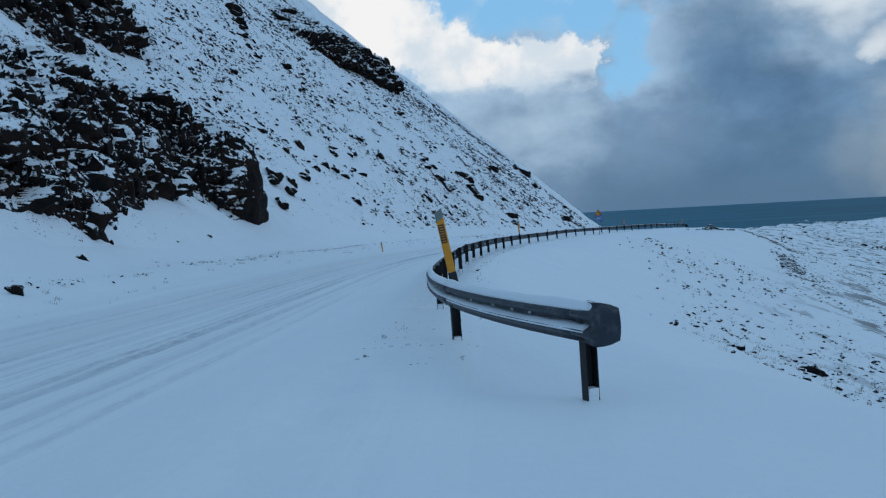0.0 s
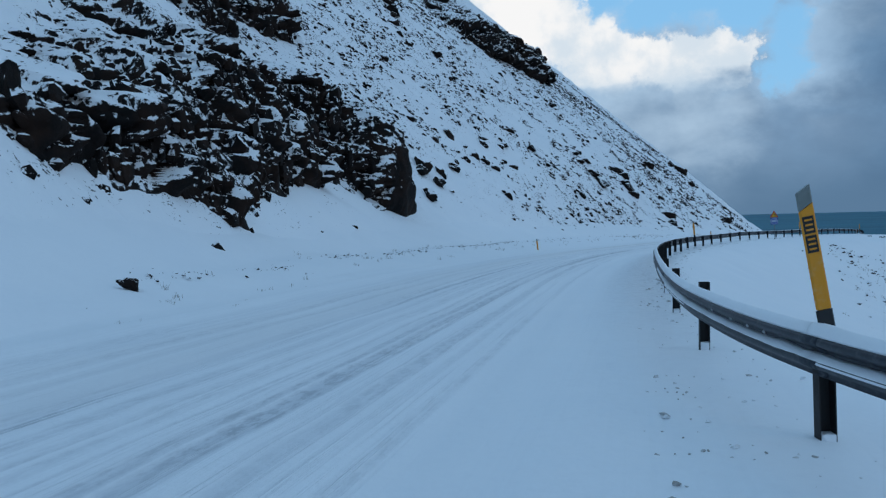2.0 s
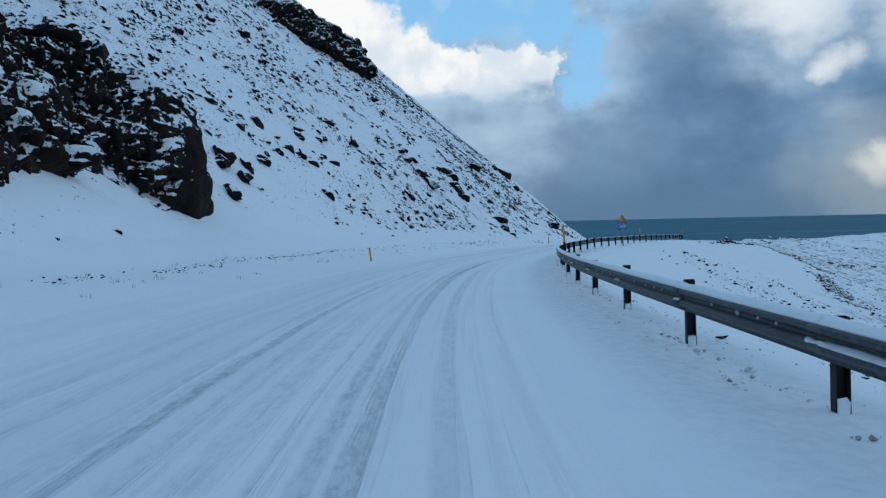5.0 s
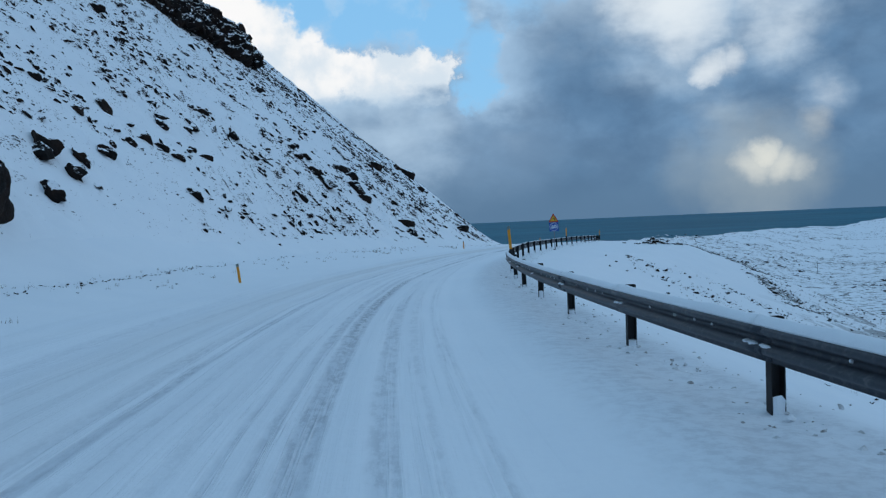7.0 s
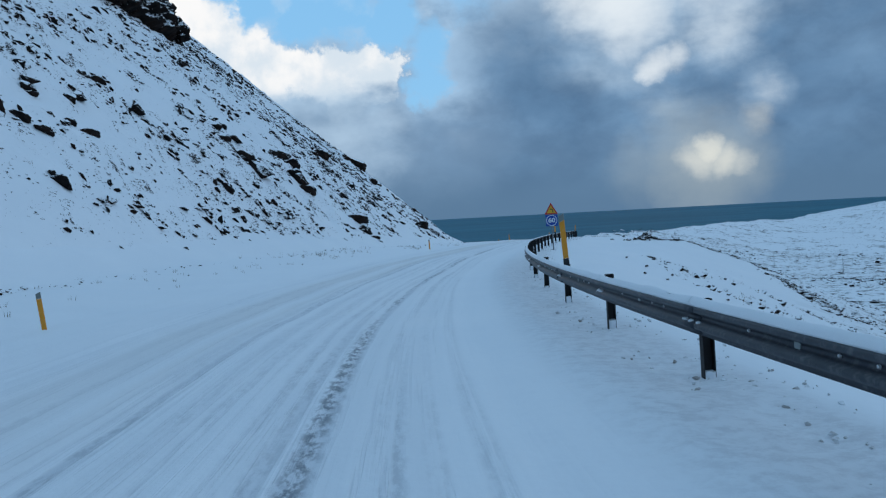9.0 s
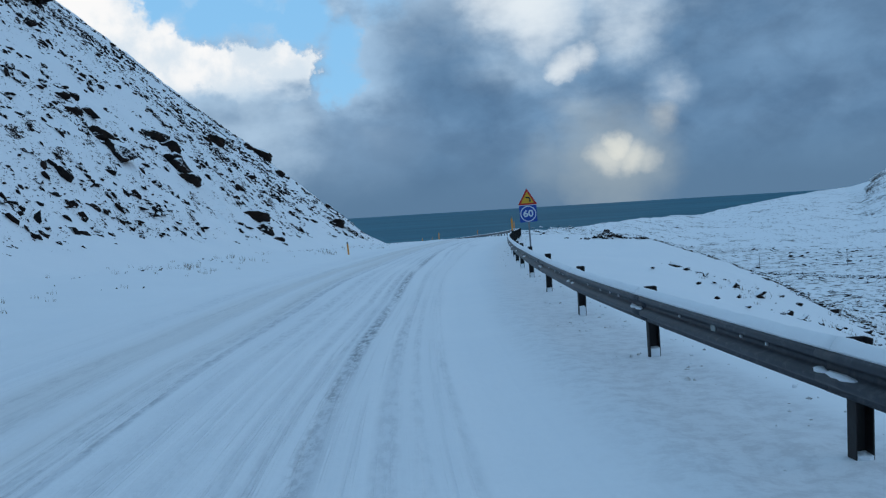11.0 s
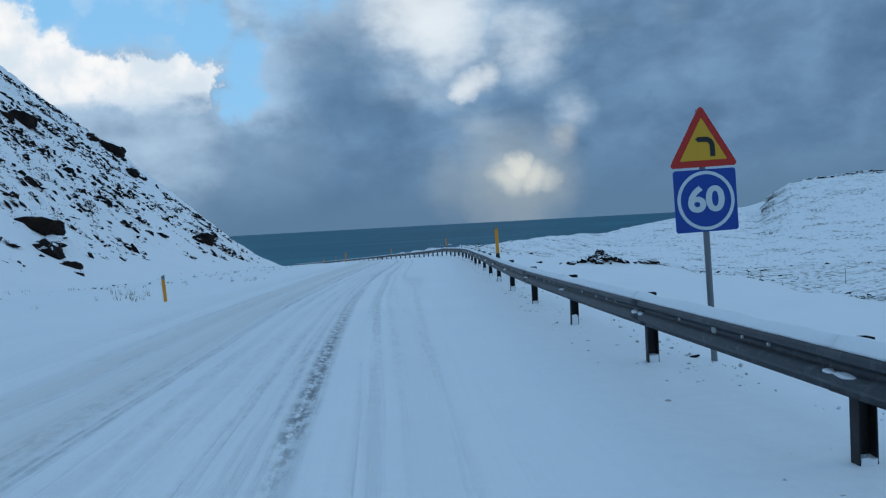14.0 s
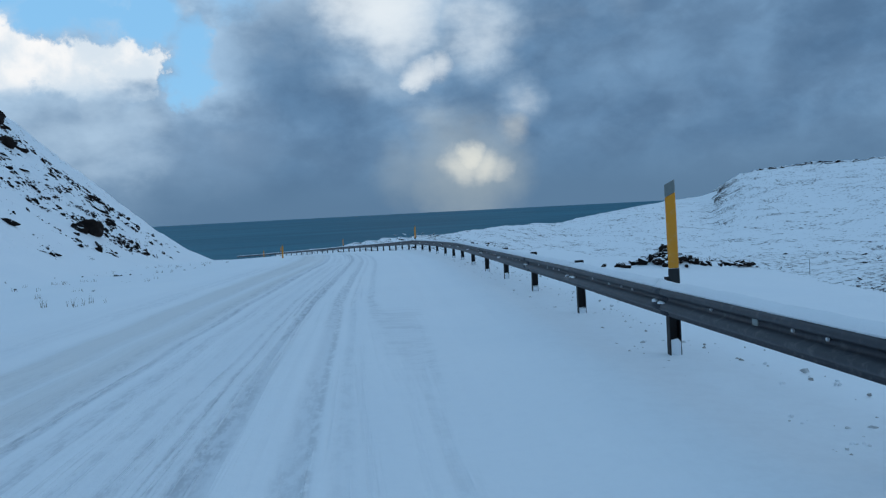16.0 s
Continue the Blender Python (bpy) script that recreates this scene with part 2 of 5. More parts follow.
def road_material():
    """Packed snow on asphalt: wheel tracks run along the road (UV: metres right of the rail line, metres along it)."""
    m, n = material("packed_snow_road")
    uv = n.add("ShaderNodeUVMap").outputs[0]
    split = n.add("ShaderNodeSeparateXYZ")
    n.wire(uv, split.inputs[0])
    across, along = split.outputs[0], split.outputs[1]
    wander = n.noise(n.vec("MULTIPLY", uv, (0.0, 0.04, 0.0)), 1.0, 2.0)
    across = n.math("ADD", across, n.math("MULTIPLY", n.math("SUBTRACT", wander, 0.5), 0.2))
    lanes = n.add("ShaderNodeCombineXYZ")
    n.wire(across, lanes.inputs[0])
    n.wire(n.math("MULTIPLY", along, 0.013), lanes.inputs[1])
    thin = n.noise(lanes.outputs[0], 5.0, 5.0, 0.65)
    wide = n.noise(lanes.outputs[0], 1.3, 3.0, 0.5)
    smear = n.noise(n.vec("MULTIPLY", uv, (9.0, 1.6, 1.0)), 1.0, 6.0, 0.7)
    patch = n.noise(n.vec("MULTIPLY", uv, (0.5, 0.09, 1.0)), 1.0, 4.0, 0.6)

    def lane(centre, half, soft, weight):
        d = n.math("ABSOLUTE", n.math("SUBTRACT", across, centre))
        return n.ramp(d, half + soft, half, 0.0, weight)

    worn = None
    for row in ((-3.45, 0.06, 0.12, 1.0), (-3.70, 0.03, 0.10, 0.8), (-3.95, 0.02, 0.10, 0.6), (-2.88, 0.04, 0.12, 0.6), (-2.28, 0.02, 0.10, 0.4), (-2.6, 0.02, 0.08, 0.3), (-4.35, 0.05, 0.2, 0.4),
                (-4.75, 0.05, 0.18, 0.5), (-5.20, 0.04, 0.10, 1.0), (-5.45, 0.05, 0.2, 0.5), (-6.2, 0.05, 0.2, 0.35), (-6.7, 0.06, 0.15, 0.4), (-7.5, 0.1, 0.3, 0.3)):
        one = lane(*row)
        worn = one if worn is None else n.math("MAXIMUM", worn, one)
    tread = n.noise(n.vec("MULTIPLY", uv, (11.0, 3.6, 1.0)), 1.0, 5.0, 0.7)
    lines = n.math("MULTIPLY", worn, n.ramp(thin, 0.38, 0.52))
    used = n.ramp(n.math("ADD", across, 0.0), -9.4, -7.0)
    used = n.math("MULTIPLY", used, n.ramp(across, -1.7, -2.7, 0.15, 1.0))
    faint = n.math("MULTIPLY", n.ramp(wide, 0.42, 0.68, 0.0, 0.32), used)
    where = n.add("ShaderNodeNewGeometry").outputs["Position"]
    snow, drifts = snow_nodes(n, where)
    hair = n.noise(lanes.outputs[0], 11.0, 4.0, 0.6)
    faint = n.math("MAXIMUM", faint, n.math("MULTIPLY", n.ramp(hair, 0.50, 0.66, 0.0, 0.45), n.math("MULTIPLY", used, n.ramp(wide, 0.30, 0.55))))
    grey = n.math("MAXIMUM", lines, faint)
    color = n.mix(n.math("MULTIPLY", grey, n.ramp(along, 20.0, 60.0, 0.52, 0.40)), snow, (0.48, 0.52, 0.58))
    oncoming = n.math("MULTIPLY", n.math("MULTIPLY", n.ramp(across, -7.4, -6.7), n.ramp(across, -5.1, -5.6)), n.math("MULTIPLY", n.ramp(wide, 0.36, 0.60, 0.25, 1.0), n.ramp(along, 10.0, 90.0, 0.10, 0.34)))
    color = n.mix(oncoming, color, (0.56, 0.53, 0.49))
    bare = n.math("MULTIPLY", n.math("MULTIPLY", lane(-3.45, 0.025, 0.11, 1.0), n.ramp(tread, 0.42, 0.60)), n.math("MULTIPLY", n.ramp(patch, 0.36, 0.50), n.math("MULTIPLY", n.ramp(along, 26.0, 44.0), n.ramp(along, 97.0, 86.0, 0.12, 0.95))))
    other = n.math("MULTIPLY", n.math("MULTIPLY", lines, n.ramp(n.math("ADD", n.math("MULTIPLY", smear, 0.5), n.math("MULTIPLY", tread, 0.5)), 0.45, 0.58)), n.math("MULTIPLY", n.ramp(patch, 0.38, 0.60, 0.05, 0.45), n.ramp(along, 0.0, 30.0, 0.85, 1.0)))
    thread = n.math("MULTIPLY", n.math("MULTIPLY", lane(-2.80, 0.01, 0.05, 0.22), n.ramp(tread, 0.42, 0.56)), n.ramp(along, 80.0, 92.0))
    bare = n.math("MAXIMUM", n.math("MAXIMUM", bare, thread), other)
    color = n.mix(n.math("MULTIPLY", bare, 0.95), color, (0.085, 0.115, 0.155))
    soil = n.math("MULTIPLY", n.ramp(n.noise(where, 6.0, 6.0, 0.74), 0.40, 0.66, 0.16, 0.52), n.math("MULTIPLY", n.ramp(across, -1.6, -0.8), n.math("MULTIPLY", n.ramp(across, 0.6, 0.1), n.math("MULTIPLY", n.ramp(along, 6.0, 24.0, 0.1, 0.9), n.ramp(along, 78.0, 60.0, 0.2, 1.0)))))
    color = n.mix(soil, color, (0.42, 0.42, 0.45))
    relief = n.math("SUBTRACT", n.math("MULTIPLY", n.noise(where, 14.0, 5.0, 0.6), 0.3), n.math("MULTIPLY", n.math("ADD", grey, n.math("MULTIPLY", thin, n.math("MULTIPLY", used, 0.9))), 0.8))
    n.surface(color, n.ramp(bare, 0.0, 1.0, 0.6, 0.4), normal=n.bump(n.math("ADD", relief, n.math("MULTIPLY", drifts, 0.3)), 0.5, 0.05), spec=0.35)
    return m


def plain_material(name, color, rough, metal=0.0, grain=0.15, scale=14.0, worn=(0.3, 0.3, 0.3)):
    m, n = material(name)
    where = n.add("ShaderNodeTexCoord").outputs["Object"]
    a, b = n.noise(where, scale, 6.0, 0.65), n.noise(where, scale * 0.12, 3.0)
    c = n.mix(n.ramp(a, 0.45, 0.75, 0.0, grain), color, worn)
    c = n.mix(n.ramp(b, 0.4, 0.7, 0.0, grain), c, tuple(v * 0.6 for v in color))
    n.surface(c, n.ramp(a, 0.3, 0.7, rough - 0.06, rough + 0.1), metal, n.bump(a, 0.12, 0.004))
    return m


def snow_material(name, dirt):
    m, n = material(name)
    where = n.add("ShaderNodeNewGeometry").outputs["Position"]
    color, drifts = snow_nodes(n, where)
    if dirt:
        color = n.mix(n.ramp(n.noise(where, 5.0, 4.0), 0.35, 0.65, 0.0, dirt * 2), color, (0.20, 0.17, 0.14))
    n.surface(color, 0.65, normal=n.bump(n.noise(where, 30.0, 5.0, 0.7), 0.5, 0.01), spec=0.3)
    return m


def sea_material():
    m, n = material("sea_water")
    where = n.add("ShaderNodeNewGeometry").outputs["Position"]
    chop = n.noise(n.vec("MULTIPLY", where, (0.03, 0.09, 0.0)), 1.0, 6.0, 0.6)
    swell = n.noise(n.vec("MULTIPLY", where, (0.0016, 0.006, 0.0)), 1.0, 5.0, 0.6)
    color = n.mix(n.ramp(swell, 0.35, 0.7), (0.014, 0.110, 0.165), (0.024, 0.155, 0.215))
    n.surface(color, 0.6, normal=n.bump(chop, 0.8, 1.5), spec=0.08)
    return m


GROUND, ROAD, SNOW, SEA = ground_material(), road_material(), snow_material("fresh_snow", 0.0), sea_material()
CLOD = snow_material("dirty_snow", 0.4)
STEEL = plain_material("weathered_galvanised_steel", (0.040, 0.047, 0.060), 0.5, 0.5, 0.35, 10.0, (0.32, 0.33, 0.34))
POST = plain_material("dark_rusted_steel", (0.014, 0.012, 0.013), 0.65, 0.1, 0.3, 18.0, (0.07, 0.05, 0.04))
BOLT = plain_material("bright_zinc", (0.75, 0.77, 0.80), 0.35, 0.3, 0.15)
DISC = plain_material("dull_reflector_plastic", (0.30, 0.36, 0.36), 0.35, 0.0, 0.3, 30.0)
YELLOW = plain_material("yellow_plastic", (0.76, 0.285, 0.009), 0.5, 0.0, 0.22, 16.0, (0.62, 0.50, 0.30))
BLACK = plain_material("black_rubber", (0.015, 0.015, 0.017), 0.6, 0.0, 0.3, 20.0, (0.05, 0.05, 0.05))
GREYFOIL = plain_material("grey_reflective_foil", (0.19, 0.215, 0.205), 0.35, 0.0, 0.3, 40.0)
BLUE = plain_material("blue_sign_foil", (0.003, 0.050, 0.31), 0.4, 0.0, 0.08, 12.0, (0.02, 0.06, 0.40))
RED = plain_material("red_sign_foil", (0.50, 0.022, 0.012), 0.4, 0.0, 0.1, 12.0, (0.45, 0.05, 0.03))
AMBER = plain_material("amber_sign_foil", (0.70, 0.36, 0.015), 0.4, 0.0, 0.1, 12.0, (0.66, 0.40, 0.08))
WHITE = plain_material("white_sign_foil", (0.62, 0.70, 0.72), 0.4, 0.0, 0.12, 12.0, (0.55, 0.62, 0.66))
POLE = plain_material("grey_galvanised_pole", (0.20, 0.21, 0.23), 0.5, 0.6, 0.25, 10.0)
STRAW = plain_material("dry_grass", (0.16, 0.12, 0.075), 0.8, 0.0, 0.3, 5.0)


# ---------------------------------------------------------------- noise on arrays
def scatter(ix, iy, iz, seed):
    """A number from 0 to 1 for each lattice cell."""
    h = (ix.astype(np.int64) * 374761393 + iy.astype(np.int64) * 668265263 + iz.astype(np.int64) * 1274126177 + seed * 974711) & 0xFFFFFFFF
    h = ((h ^ (h >> 13)) * 1274126177) & 0xFFFFFFFF
    h = ((h ^ (h >> 16)) * 2246822519) & 0xFFFFFFFF
    return ((h ^ (h >> 15)) & 0xFFFFFF) / float(0xFFFFFF)


def smooth_noise(x, y, z, seed=0):
    ix, iy, iz = np.floor(x), np.floor(y), np.floor(z)
    fx, fy, fz = x - ix, y - iy, z - iz
    fx, fy, fz = (f * f * (3 - 2 * f) for f in (fx, fy, fz))
    total = 0
    for a in (0, 1):
        for b in (0, 1):
            for c in (0, 1):
                weight = (fx if a else 1 - fx) * (fy if b else 1 - fy) * (fz if c else 1 - fz)
                total = total + weight * scatter(ix + a, iy + b, iz + c, seed)
    return total


def layered(x, y, z, octaves=4, seed=0, gain=0.5):
    total, size, norm = 0, 1.0, 0
    for k in range(octaves):
        total, norm = total + size * smooth_noise(x * 2**k, y * 2**k, z * 2**k, seed + k), norm + size
        size *= gain
    return total / norm - 0.5


def blocks(x, y, z, seed=0):
    """Cells of broken rock: a number for the nearest cell and how near its edge is."""
    ix, iy, iz = np.floor(x), np.floor(y), np.floor(z)
    best, second, value = np.full(x.shape, 9.0), np.full(x.shape, 9.0), np.zeros(x.shape)
    for a in (-1, 0, 1):
        for b in (-1, 0, 1):
            for c in (-1, 0, 1):
                jx, jy, jz = ix + a, iy + b, iz + c
                d = (jx + scatter(jx, jy, jz, seed) - x) ** 2 + (jy + scatter(jx, jy, jz, seed + 11) - y) ** 2 + (jz + scatter(jx, jy, jz, seed + 23) - z) ** 2
                nearer = d < best
                second = np.where(nearer, best, np.minimum(second, d))
                value = np.where(nearer, scatter(jx, jy, jz, seed + 37), value)
                best = np.minimum(best, d)
    return value, np.sqrt(second) - np.sqrt(best)


# ---------------------------------------------------------------- the line of the road
STEP = 0.25
LINE_S = np.arange(-120.0, 400.0, STEP)
HEADING = ([-120, 14, 22, 30, 42, 54, 66, 78, 90, 102, 124, 136, 172, 220, 260, 320, 400],
           [-3.0, -1.4, -0.4, 2.0, 5.3, 9.4, 14.1, 17.0, 18.1, 20.3, 20.0, 17.5, 11.2, 4.2, -3.0, -12.0, -20.0])
FALL = ([-120, 0, 12, 24, 40, 52, 64, 72, 80, 92, 104, 124, 148, 196, 244, 400],
        [-0.4, -2.0, -2.18, -2.31, -2.56, -2.76, -2.94, -3.0, -3.13, -3.35, -3.54, -3.95, -4.6, -6.6, -8.8, -16.0])
turn = np.radians(np.interp(LINE_S, *HEADING))
LINE_X, LINE_Y = np.cumsum(np.sin(turn)) * STEP, np.cumsum(np.cos(turn)) * STEP
start = int(round((12.0 + 120.0) / STEP))
LINE_X, LINE_Y = LINE_X - LINE_X[start] - 0.67, LINE_Y - LINE_Y[start] + 13.75
LINE_Z = np.interp(LINE_S, *FALL)


def on_line(s, o=0.0):
    """World x and y at s metres along the rail's line and o metres to its right."""
    a = np.radians(np.interp(s, *HEADING))
    return np.interp(s, LINE_S, LINE_X) + o * np.cos(a), np.interp(s, LINE_S, LINE_Y) - o * np.sin(a)


def to_line(x, y):
    """The s and o of world places."""
    s = np.clip(y - 2.0, -119, 399)
    for _ in range(12):
        a = np.radians(np.interp(s, *HEADING))
        dx, dy = x - np.interp(s, LINE_S, LINE_X), y - np.interp(s, LINE_S, LINE_Y)
        s = np.clip(s + 0.8 * (dx * np.sin(a) + dy * np.cos(a)), -119, 399)
    a = np.radians(np.interp(s, *HEADING))
    dx, dy = x - np.interp(s, LINE_S, LINE_X), y - np.interp(s, LINE_S, LINE_Y)
    return s, dx * np.cos(a) - dy * np.sin(a)


def eased(t):
    t = np.clip(t, 0, 1)
    return t * t * (3 - 2 * t)


def verge_rise(s):
    """How high the snow stands at the foot of the hill, metres over the road."""
    return np.interp(s, [0, 92, 124], [0.45, 0.45, 0.0])


def foot(s):
    """How far right of the rail's line the hill begins (negative: to the left)."""
    return np.interp(s, [-60, 3, 12, 20, 30, 48, 58, 70, 90, 103, 112, 136, 150, 190, 240, 330], [-9, -10.2, -10.8, -12.6, -14.0, -15.2, -15.5, -15.4, -15.7, -15.5, -15.4, -15.9, -16.0, -15.2, -14.5, -14])


def far_land(x, y):
    """The low snowy plain, its shore and the headland across the bay."""
    dx, dy = x - 8.0, y - 90.0
    az, r = np.degrees(np.arctan2(dx, dy)), np.hypot(dx, dy)
    ragged = az + layered(x / 40, y / 40, 0 * x, 4, 15) * 0.7 * eased((az - 38) / 3)
    rise = np.interp(ragged, [8.7, 16.2, 21.2, 26.1, 31.7, 35.4, 38.3, 40.0, 41.0, 41.9, 42.9, 43.9, 45.8, 48.3, 52, 60, 90], [-2.7, -2.0, -1.5, -1.34, -1.1, -0.62, -0.12, -0.03, 0.03, 0.66, 1.2, 1.42, 1.55, 1.62, 1.8, 2.4, 3.5])
    edge = np.interp(az, [8, 16, 21, 27, 31, 37, 41], [250, 340, 480, 700, 950, 1150, 1400])
    valley = np.interp(az, [8, 16, 24, 32], [-13, -17, -28, -37])
    crest = -1.9 + np.tan(np.radians(rise)) * edge
    z = valley + (crest - valley) * eased((r / edge - 0.40) / 0.6)
    z = z + layered(x / 60, y / 60, 0 * x, 4, 5) * np.clip(r / 60, 0, 5) + layered(x / 14, y / 14, 0 * x, 3, 8) * np.clip(r / 120, 0, 0.8)
    return np.where(r > edge, z - (r - edge) * 0.6, z)


BENCH = ([-30, -6, 2, 12, 25, 40, 65, 95, 117, 145, 190, 240], [9, 6, 3.8, 2.0, 1.0, 1.2, 3.0, 7.5, 11, 11, 9, 8])


def ground_height(x, y):
    s, o = to_line(x, y)
    base = np.interp(s, LINE_S, LINE_Z)
    f = foot(s)
    verge = verge_rise(s) * eased((-9.2 - o) / np.maximum(-9.2 - f, 0.8))
    bank = np.where(o < f, 0.5 * (f - o), 0.0)
    bench = np.interp(s, *BENCH)
    past = np.maximum(np.sqrt(np.maximum(o - bench + 1.0, 0) ** 2 + 1.0) - 1.0, 0)
    drop = -0.085 * np.maximum(o - 0.8, 0) - 0.36 * past + 0.07 * np.maximum(past - 14, 0)
    wild = eased((o - 1.0) / 6.0)
    rough = layered(x / 9, y / 9, 0 * x, 4, 3) * 0.9 * wild + layered(x / 1.7, y / 1.7, 0 * x, 3, 4) * 0.28 * eased((o - 0.4) / 2.5)
    side = eased((-8.8 - o) / 3.0)
    rough = rough + (layered(x / 3, y / 3, 0 * x, 4, 6) * 0.35) * side + layered(x / 2.5, y / 2.5, 0 * x, 3, 9) * 0.05
    near = base + np.where(o < 0, verge + bank, drop) + rough
    near = near + 0.38 * np.exp(-(((x - 28.3) / 1.3) ** 2 + ((y - 117.9) / 1.1) ** 2)) + 0.12 * np.exp(-(((x - 30.7) / 0.9) ** 2 + ((y - 117.0) / 0.8) ** 2))
    away = np.where(o > 0, far_land(x, y), -99.0)
    top = np.maximum(near, away)
    return top + 0.8 * np.exp(-np.abs(near - away) / 1.5) * (o > 10)


def hill_place(s, d):
    """A place on the hillside d metres out from its foot: arrays x, y, z."""
    o = foot(s) - d
    x, y = on_line(s, o)
    steep = np.interp(s, [0, 80, 110, 135, 200], [0.96, 0.945, 0.905, 0.875, 0.862])
    z = np.interp(s, LINE_S, LINE_Z) + verge_rise(s) - 0.03 + steep * (np.sqrt(np.maximum(d, 0) ** 2 + 2.5) - 1.58) + np.minimum(d, 0) * 0.3
    calm = eased(d / 5.0)
    z = z + calm * (layered(x / 16, y / 16, z / 16, 3, 31) * 2.6 + layered(x / 4.5, y / 4.5, z / 4.5, 3, 32) * 0.9)
    return x, y, z


def hill_height(x, y):
    s, o = to_line(np.asarray(x, float), np.asarray(y, float))
    return hill_place(s, foot(s) - o)[2]


# ---------------------------------------------------------------- mesh helpers
def part(name, bm, mat, parent=None, label=""):
    """Links a bmesh as one object under a thing or a part."""
    me = bpy.data.meshes.new(name)
    bm.to_mesh(me)
    bm.free()
    me.materials.append(mat)
    ob = new(name, me)
    ob.parent = parent
    if label:
        ob["label"] = label
    return ob


def sheet(name, x, y, z, mat, smooth=True, uv=None):
    """One mesh from arrays of places laid out in rows."""
    rows, cols = x.shape
    k = np.arange(rows * cols).reshape(rows, cols)
    faces = np.stack([k[:-1, :-1], k[:-1, 1:], k[1:, 1:], k[1:, :-1]], -1).reshape(-1, 4)
    places = np.stack([x, y, z], -1).reshape(-1, 3)
    me = bpy.data.meshes.new(name)
    me.vertices.add(len(places))
    me.vertices.foreach_set("co", places.ravel())
    me.loops.add(len(faces) * 4)
    me.loops.foreach_set("vertex_index", faces.ravel().astype(np.int32))
    me.polygons.add(len(faces))
    me.polygons.foreach_set("loop_start", (np.arange(len(faces)) * 4).astype(np.int32))
    me.polygons.foreach_set("loop_total", np.full(len(faces), 4, np.int32))
    me.update(calc_edges=True)
    if uv is not None:
        layer = me.uv_layers.new(name="line")
        layer.data.foreach_set("uv", np.stack(uv, -1).reshape(-1, 2)[faces.ravel()].ravel())
    me.polygons.foreach_set("use_smooth", np.full(len(faces), smooth))
    me.validate()
    me.materials.append(mat)
    return new(name, me)


def grown(lo, hi, step, out_lo, out_hi, rate=1.12):
    """Coordinates with an even step from lo to hi that widens outside, to out_lo and out_hi."""
    values = list(np.arange(lo, hi, step))
    gap = step
    while values[-1] < out_hi:
        gap *= rate
        values.append(values[-1] + gap)
    gap = step
    while values[0] > out_lo:
        gap *= rate
        values.insert(0, values[0] - gap)
    return np.array(values)


def box(bm, x0, x1, y0, y1, z0, z1):
    v = [bm.verts.new((x, y, z)) for x in (x0, x1) for y in (y0, y1) for z in (z0, z1)]
    for f in ((0, 1, 3, 2), (4, 6, 7, 5), (0, 4, 5, 1), (2, 3, 7, 6), (0, 2, 6, 4), (1, 5, 7, 3)):
        bm.faces.new([v[i] for i in f])
    return v


def prism(bm, outline, y0, y1):
    """An outline in x and z, given thickness from y0 to y1."""
    a, b = [bm.verts.new((x, y0, z)) for x, z in outline], [bm.verts.new((x, y1, z)) for x, z in outline]
    bm.faces.new(a)
    bm.faces.new(b[::-1])
    for i in range(len(a)):
        j = (i + 1) % len(a)
        bm.faces.new((a[j], a[i], b[i], b[j]))


# ---------------------------------------------------------------- the ground, the road and the sea
gx, gy = np.meshgrid(grown(-24, 46, 0.55, -400, 1700, 1.08), grown(-10, 170, 0.55, -300, 1700, 1.08))
sink = 4.0 * eased((np.hypot(gx - 8, gy - 90) - 480) / 120)
ground = sheet("ground", gx, gy, ground_height(gx, gy) - 0.03 - sink, GROUND)
tagged(ground, "snow-covered ground with thin grass and stones showing", "ground", kind="structure")

fr, fa = np.meshgrid(grown(450, 470, 6.0, 440, 1900, 1.03), np.radians(np.arange(4, 80, 0.18)), indexing="ij")
fx, fy = 8 + fr * np.sin(fa), 90 + fr * np.cos(fa)
crags = np.maximum(layered(fx / 22, fy / 22, 0 * fx, 4, 18) - 0.05, 0) * 6 * eased((np.degrees(fa) - 42.2) / 2.0) * eased((fr - 900) / 300)
shore = sheet("far_shore", fx, fy, far_land(fx, fy) - 2.0 * eased((500 - fr) / 50) + crags - 2.0, FAR)
tagged(shore, "low snowy shore and flat-topped headland", "headland", kind="structure")

rs, ro = np.meshgrid(grown(0, 110, 0.14, -60, 330, 1.02), np.concatenate([np.arange(-10.6, 1.3, 0.1)]), indexing="ij")
rx, ry = on_line(rs, ro)
edge = np.minimum(eased((ro + 10.6) / 1.2), eased((1.2 - ro) / 0.9))
ruts = -0.022 * sum(np.exp(-((ro - c) / w0) ** 2) for c, w0 in ((-3.45, 0.16), (-1.95, 0.18), (-5.35, 0.35), (-6.4, 0.25)))
ruts = ruts + 0.05 * np.exp(-((ro + 8.3) / 0.5) ** 2) + 0.04 * np.exp(-((ro + 1.0) / 0.35) ** 2)
ruts = ruts + layered(ro * 4.0, rs * 0.12, 0 * rs, 3, 41) * 0.03 + layered(rx / 0.8, ry / 0.8, 0 * rx, 3, 42) * 0.012
ruts = ruts + layered(rx / 0.45, ry / 0.45, 0 * rx, 4, 43, 0.6) * 0.13 * np.exp(-((ro + 0.2) / 0.5) ** 2) * np.interp(rs, [0, 50, 75], [1.0, 1.0, 0.35])
rz = ground_height(rx, ry) - 0.06 + edge * (0.075 + ruts)
